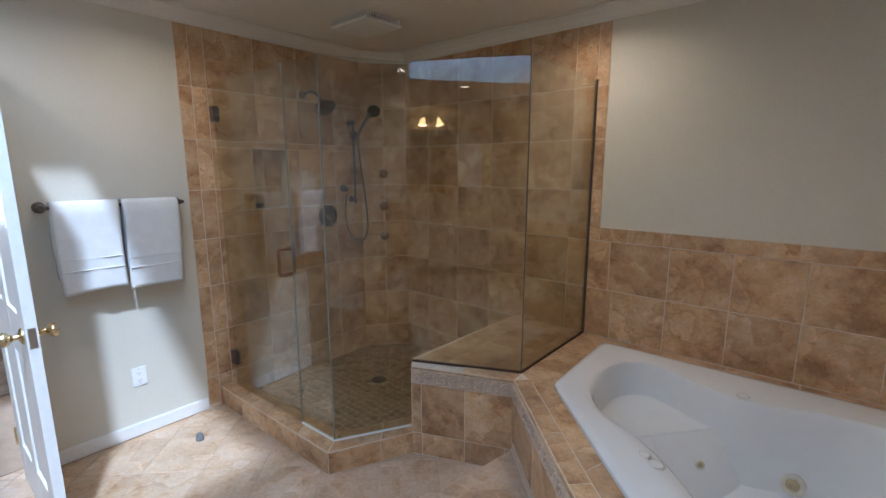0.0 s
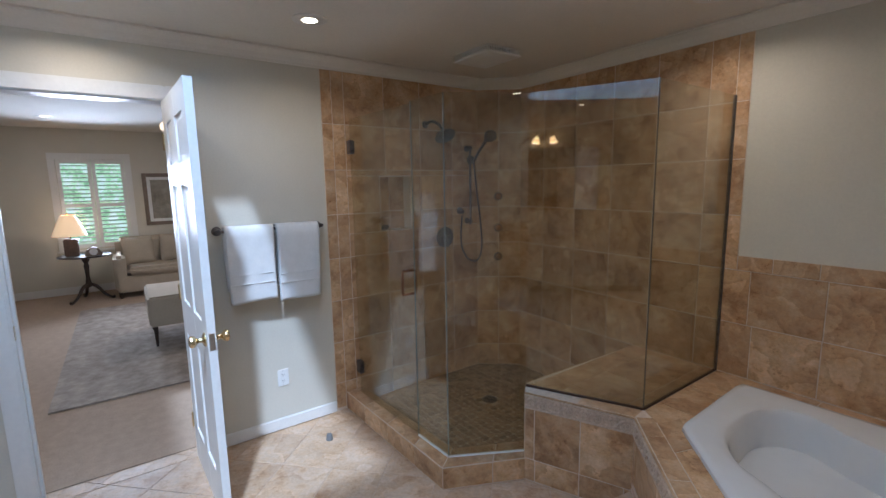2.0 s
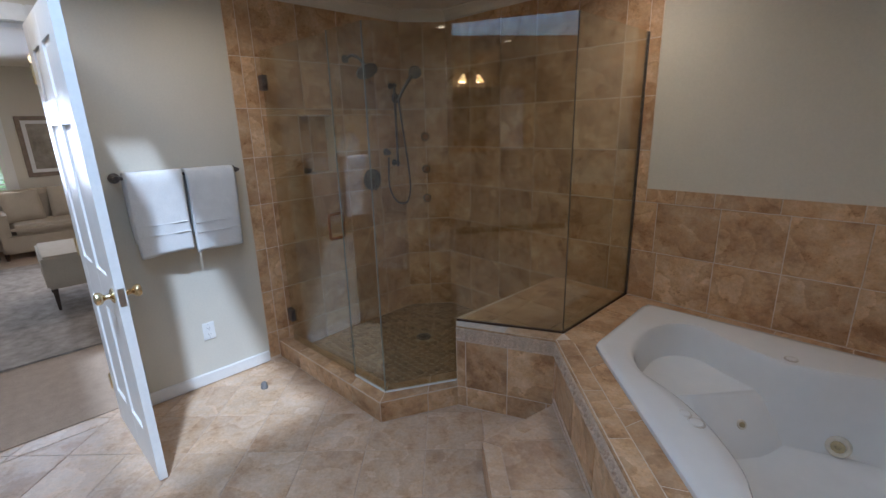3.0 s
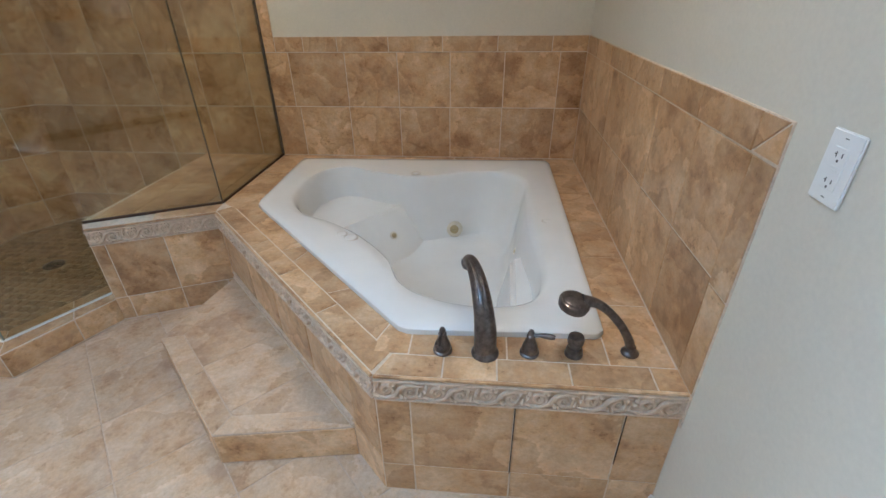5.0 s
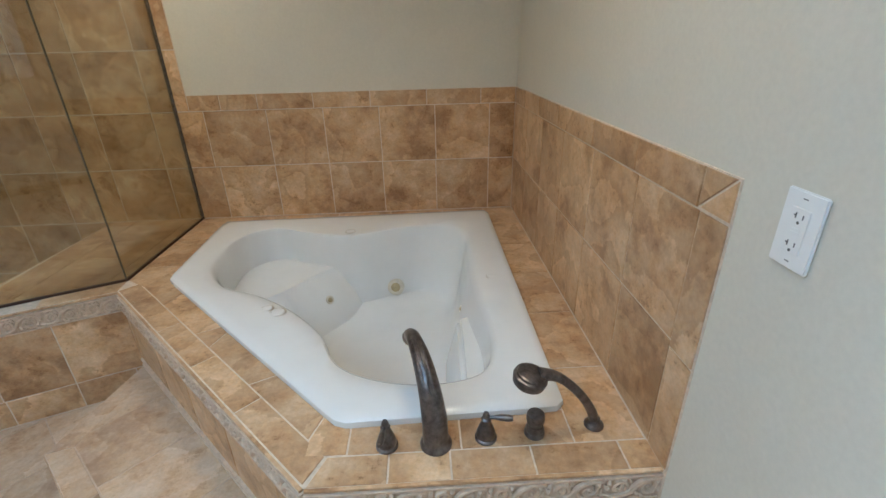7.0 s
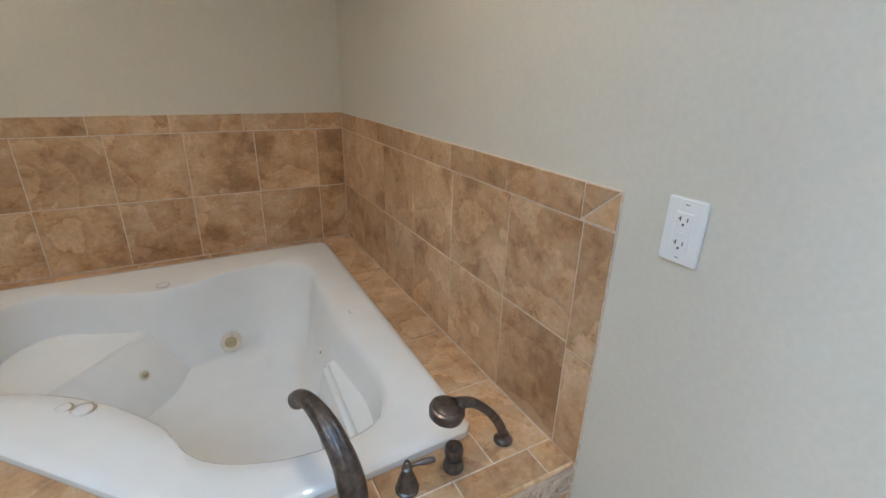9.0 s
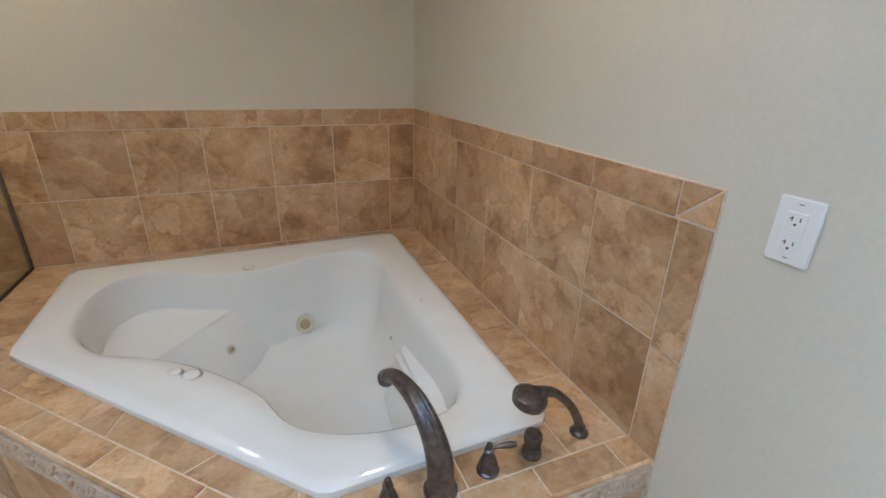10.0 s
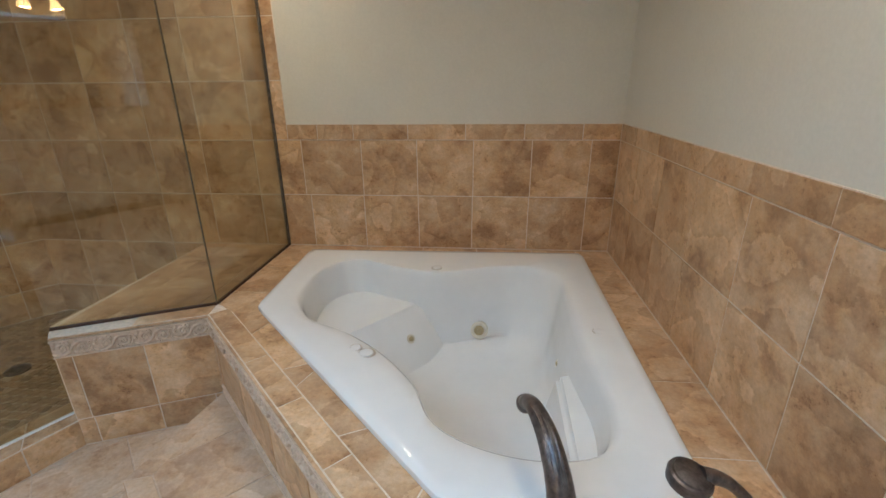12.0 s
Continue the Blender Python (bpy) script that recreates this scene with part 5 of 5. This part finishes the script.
def border_mesh():
    """One length of carved scroll border, 0.15 long and 0.078 high: two acanthus scrolls on a wavy stem."""
    bm = bmesh.new()
    w, h = 0.150, 0.078
    add_box(bm, 0.0, w, 0.001, h - 0.001, -0.002, 0.002)
    add_box(bm, 0.0, w, 0.001, 0.007, 0.002, 0.010)
    add_box(bm, 0.0, w, h - 0.007, h - 0.001, 0.002, 0.010)
    for cx, cy, hand, st in ((0.040, 0.041, 1, -1.9), (0.112, 0.037, -1, 1.9)):
        add_tube(bm, spiral(cx, cy, 0.026, 1.5, st, hand), [0.004, 0.008, 0.007, 0.005], 6)
        add_lathe(bm, ((0.006, 0.0), (0.006, 0.008), (0.003, 0.012), (0, 0.0125)), 6, Matrix.Translation((cx, cy, 0)))
    add_tube(bm, smooth_path([(0.0, 0.020, 0.005), (0.03, 0.012, 0.007), (0.064, 0.024, 0.008), (0.086, 0.054, 0.008), (0.12, 0.066, 0.007), (0.150, 0.058, 0.005)], 4), [0.004, 0.006, 0.0075, 0.006, 0.004], 6)
    for cx, cy, ang, l in ((0.070, 0.050, 2.0, 0.026), (0.078, 0.028, -0.9, 0.026), (0.006, 0.044, 1.2, 0.028), (0.146, 0.036, -1.9, 0.026), (0.012, 0.034, 2.2, 0.018), (0.06, 0.062, 2.8, 0.02), (0.09, 0.014, -0.2, 0.02), (0.142, 0.048, 2.4, 0.018)):
        d = Vector((math.cos(ang), math.sin(ang), 0))
        p = Vector((cx, cy, 0.004))
        add_tube(bm, [p, p + d * l * 0.5 + Vector((0, 0, 0.004)), p + d * l], [0.002, 0.007, 0.0015], 6)
    return mesh_of("border_tile", bm, LISTELLO)


BORDER = border_mesh()


def face(parent, p, q, rows, joints, border=True):
    """Clads the upright face from p to q (seen with p on the left)."""
    u = Vector((q[0] - p[0], q[1] - p[1], 0))
    L = u.length
    m = plane((p[0], p[1], 0), u, UP)
    for (z0, z1), js in zip(rows, joints):
        js = [0.0] + [j for j in js if 0.02 < j < L - 0.02] + [L]
        lay(parent, m, grid(js, [z0, z1]), TILE)
    if border:
        k = max(1, round(L / 0.150))
        s = L / (k * 0.150)
        for i in range(k):
            ob = new("border_tile", BORDER)
            ob.parent = parent
            ob.matrix_basis = m @ Matrix.Translation((i * 0.150 * s, 0.430, 0.002)) @ Matrix.Diagonal((s, 1, 1, 1))
        lay(parent, m, [(0, L, 0.509, 0.522)], TILE, thick=0.008, name="edge_tile")


rows3 = ((0.004, 0.132), (0.132, 0.430))
face(tub_deck, DECK_FL, DECK_FR, rows3, ([0.10, 0.40, 0.70], [0.10, 0.397, 0.697]))
face(tub_deck, PONY_R, DECK_FL, ((0.004, 0.17), (0.17, 0.430)), ([0.2, 0.5, 0.8, 1.1], [0.05, 0.35, 0.65, 0.95, 1.25]))
for x0, x1, z0, z1 in ((0.3962, 0.3982, 0.134, 0.428), (0.6962, 0.6982, 0.215, 0.428), (0.3982, 0.6962, 0.4265, 0.4285)):
    part("access_gap", box(DECK_FL[0] + x0, DECK_FL[0] + x1, 1.8625, 1.8655, z0, z1), DARK, tub_deck, "dark gap of the access panel")
face(pony, PONY_L, PONY_R, rows3, ([0.06, 0.30, 0.52], [0.055, 0.30]))
face(pony, (-0.505, 2.72), PONY_L, ((0.02, 0.28), (0.28, 0.52)), ([], []), border=False)
face(pony, (-0.47, YN), (-0.505, 2.72), ((0.02, 0.212), (0.212, 0.52)), ([0.3, 0.6, 0.9], [0.3, 0.6, 0.9]), border=False)
lay(pony, md_, [(PONY_L, lerp2(PONY_L, PONY_R, 0.5), lerp2(C, D, 0.5), C, (-0.505, 2.72)), (lerp2(PONY_L, PONY_R, 0.5), PONY_R, D, lerp2(C, D, 0.5))], TILE)
lay(pony, md_, [(x, x + PITCH, y, y + PITCH) for x in (-0.63, -0.323, -0.016) for y in (2.60, 2.907, 3.214, 3.521)], TILE, [[C, D, (0.06, 3.732), (-0.47, 3.732)]])

# curb
mcu = Matrix.Translation((0, 0, 0.13))
for p, q, r, s in ((co_l, co_c, ci_c, ci_l), (co_c, co_r, ci_r, ci_c)):
    L = math.hypot(q[0] - p[0], q[1] - p[1])
    ks = [0] + [k / L for k in np.arange(0.28, L - 0.08, 0.307)] + [1]
    lay(curb, mcu, [(lerp2(p, q, a), lerp2(p, q, b), lerp2(s, r, b), lerp2(s, r, a)) for a, b in zip(ks, ks[1:])], TILE)
    face(curb, p, q, ((0.003, 0.127),), ([k * L for k in ks[1:-1]],), border=False)
face(curb, ci_c, ci_l, ((0.02, 0.127),), ([0.3, 0.6, 0.9],), border=False)
face(curb, ci_r, ci_c, ((0.02, 0.127),), ([0.25],), border=False)

# step: edge strips, then the field
mst = Matrix.Translation((0, 0, 0.146))
inner = shrink(list(STEP), 0.08)
k4 = [min(inner, key=lambda v: (v[0] - s[0]) ** 2 + (v[1] - s[1]) ** 2) for s in STEP]
inn = [k4[0], lerp2(k4[1], k4[0], -0.2), lerp2(k4[2], k4[3], -0.2), k4[3]]
for i, j in ((0, 1), (3, 0), (2, 3)):
    js = [0, 0.5, 1] if (i, j) == (3, 0) else [0, 1]
    lay(step, mst, [(lerp2(STEP[i], STEP[j], a), lerp2(STEP[i], STEP[j], b), lerp2(k4[i], k4[j], b), lerp2(k4[i], k4[j], a)) for a, b in zip(js, js[1:])], FLOOR_TILE)
mid_cells = [tuple((STEP[3][0] + t_d.x * s + nd.x * w, STEP[3][1] + t_d.y * s + nd.y * w) for s, w in ((a, 0), (b, 0), (b, 0.5), (a, 0.5))) for a, b in ((-0.6, 0.0), (0.0, 0.30), (0.30, 0.60), (0.60, 1.0))]
lay(step, mst, mid_cells, FLOOR_TILE, [[k4[0], (STEP[1][0] + 0.01, STEP[1][1] - 0.0), STEP[2], k4[3]]])
face(step, STEP[0], STEP[1], ((0.003, 0.142),), ([],), border=False)
face(step, STEP[3], STEP[0], ((0.003, 0.142),), ([0.3],), border=False)
# narrow skirting tiles where the step meets the tub surround
base_m = plane((PONY_R[0], PONY_R[1], 0), (t_d.x, t_d.y, 0), UP) @ Matrix.Translation((0, 0, 0.004))
lay(tub_deck, base_m, grid([0.02, 0.16, 0.44, 0.74, 1.0, 1.22], [0.160, 0.178]), TILE, thick=0.004, name="skirting_tile")
lay(tub_deck, base_m, grid([0.02, 0.44, 0.86, 1.24], [0.148, 0.160]), LISTELLO, thick=0.008, name="pencil_tile", joint=0.001)
lay(tub_deck, base_m, grid([0.02, 0.44, 0.86, 1.24], [0.178, 0.187]), LISTELLO, thick=0.008, name="pencil_tile", joint=0.001)

# shower floor mosaic: clipped squares of two inches
# split into convex areas
conv = ([ci_l, ci_c, (ci_c[0], YN), (XW + 0.006, YN)], [ci_c, ci_r, (ci_r[0], YN), (ci_c[0], YN)], [(-0.55, 2.76), (-0.50, 2.72), (-0.475, YN), (-0.55, YN)])
msf = Matrix.Translation((0, 0, 0.016))
mp = 0.0515
rest = bmesh.new()
count = 0
cells = []
for i in range(-4, 40):
    for j in range(-4, 40):
        x, y = XW + 0.02 + i * mp, 2.30 + j * mp
        cells.append((math.hypot(x + 0.7, y - 2.4), x, y))
cells.sort()
for dist, x, y in cells:
    a, c = mp / 2 - 0.002, 0.009
    octo = [(x - a + c, y - a), (x + a - c, y - a), (x + a, y - a + c), (x + a, y + a - c), (x + a - c, y + a), (x - a + c, y + a), (x - a, y + a - c), (x - a, y - a + c)]
    if (y - CH0[1]) * (CH1[0] - CH0[0]) - (x - CH0[0]) * (CH1[1] - CH0[1]) > 0.004 or math.hypot(x + 1.22, y - 3.08) < 0.062:
        continue
    for cv in conv:
        p = clip_convex(octo, cv)
        if len(p) < 3 or poly_area(p) < 0.0005:
            continue
        if count < 300:
            lay(shower_floor, msf, [tuple(p)], MOSAIC, joint=0.0, name="mosaic_tile", thick=0.003)
        else:
            lo = [rest.verts.new((u, v, 0.0155)) for u, v in p]
            hi = [rest.verts.new((u, v, 0.019)) for u, v in p]
            rest.faces.new(hi)
            for k in range(len(p)):
                rest.faces.new((lo[k], lo[(k + 1) % len(p)], hi[(k + 1) % len(p)], hi[k]))
        count += 1
MOSAIC_REST = stone_tile("mosaic_tile_far", (0.16, 0.11, 0.06), (0.30, 0.21, 0.12), (0.42, 0.31, 0.19), scale=9.0)
for nd_ in MOSAIC_REST.node_tree.nodes:
    if nd_.bl_idname == "ShaderNodeObjectInfo":
        geo = MOSAIC_REST.node_tree.nodes.new("ShaderNodeNewGeometry")
        for ln in list(nd_.outputs["Random"].links):
            MOSAIC_REST.node_tree.links.new(geo.outputs["Random Per Island"], ln.to_socket)
tagged(part("mosaic", rest, MOSAIC_REST, shower_floor), kind="stuff")

# main floor, laid on the diagonal
fl = bpy.data.objects["floor"]
FP = 0.3125
fm = Matrix.Translation((-0.073, 2.03, -0.003)) @ Matrix.Rotation(radians(45), 4, "Z")
finv = fm.inverted()
areas = [[(XW, YS), (XE, YS), (XE, YN), (XW, YN)], [(XW - T, DOOR_Y0), (XW, DOOR_Y0), (XW, DOOR_Y1), (XW - T, DOOR_Y1)]]
local = [[tuple((finv @ Vector((x, y, 0)))[:2]) for x, y in a] for a in areas]
near = []
for i in range(-16, 12):
    for j in range(-16, 12):
        cell = (i * FP, (i + 1) * FP, j * FP, (j + 1) * FP)
        c = fm @ Vector(((i + 0.5) * FP, (j + 0.5) * FP, 0))
        if -2.2 < c.x < 2.2 and YS - 0.3 < c.y < 3.1:
            near.append(cell)
lay(fl, fm, near, FLOOR_TILE, local)
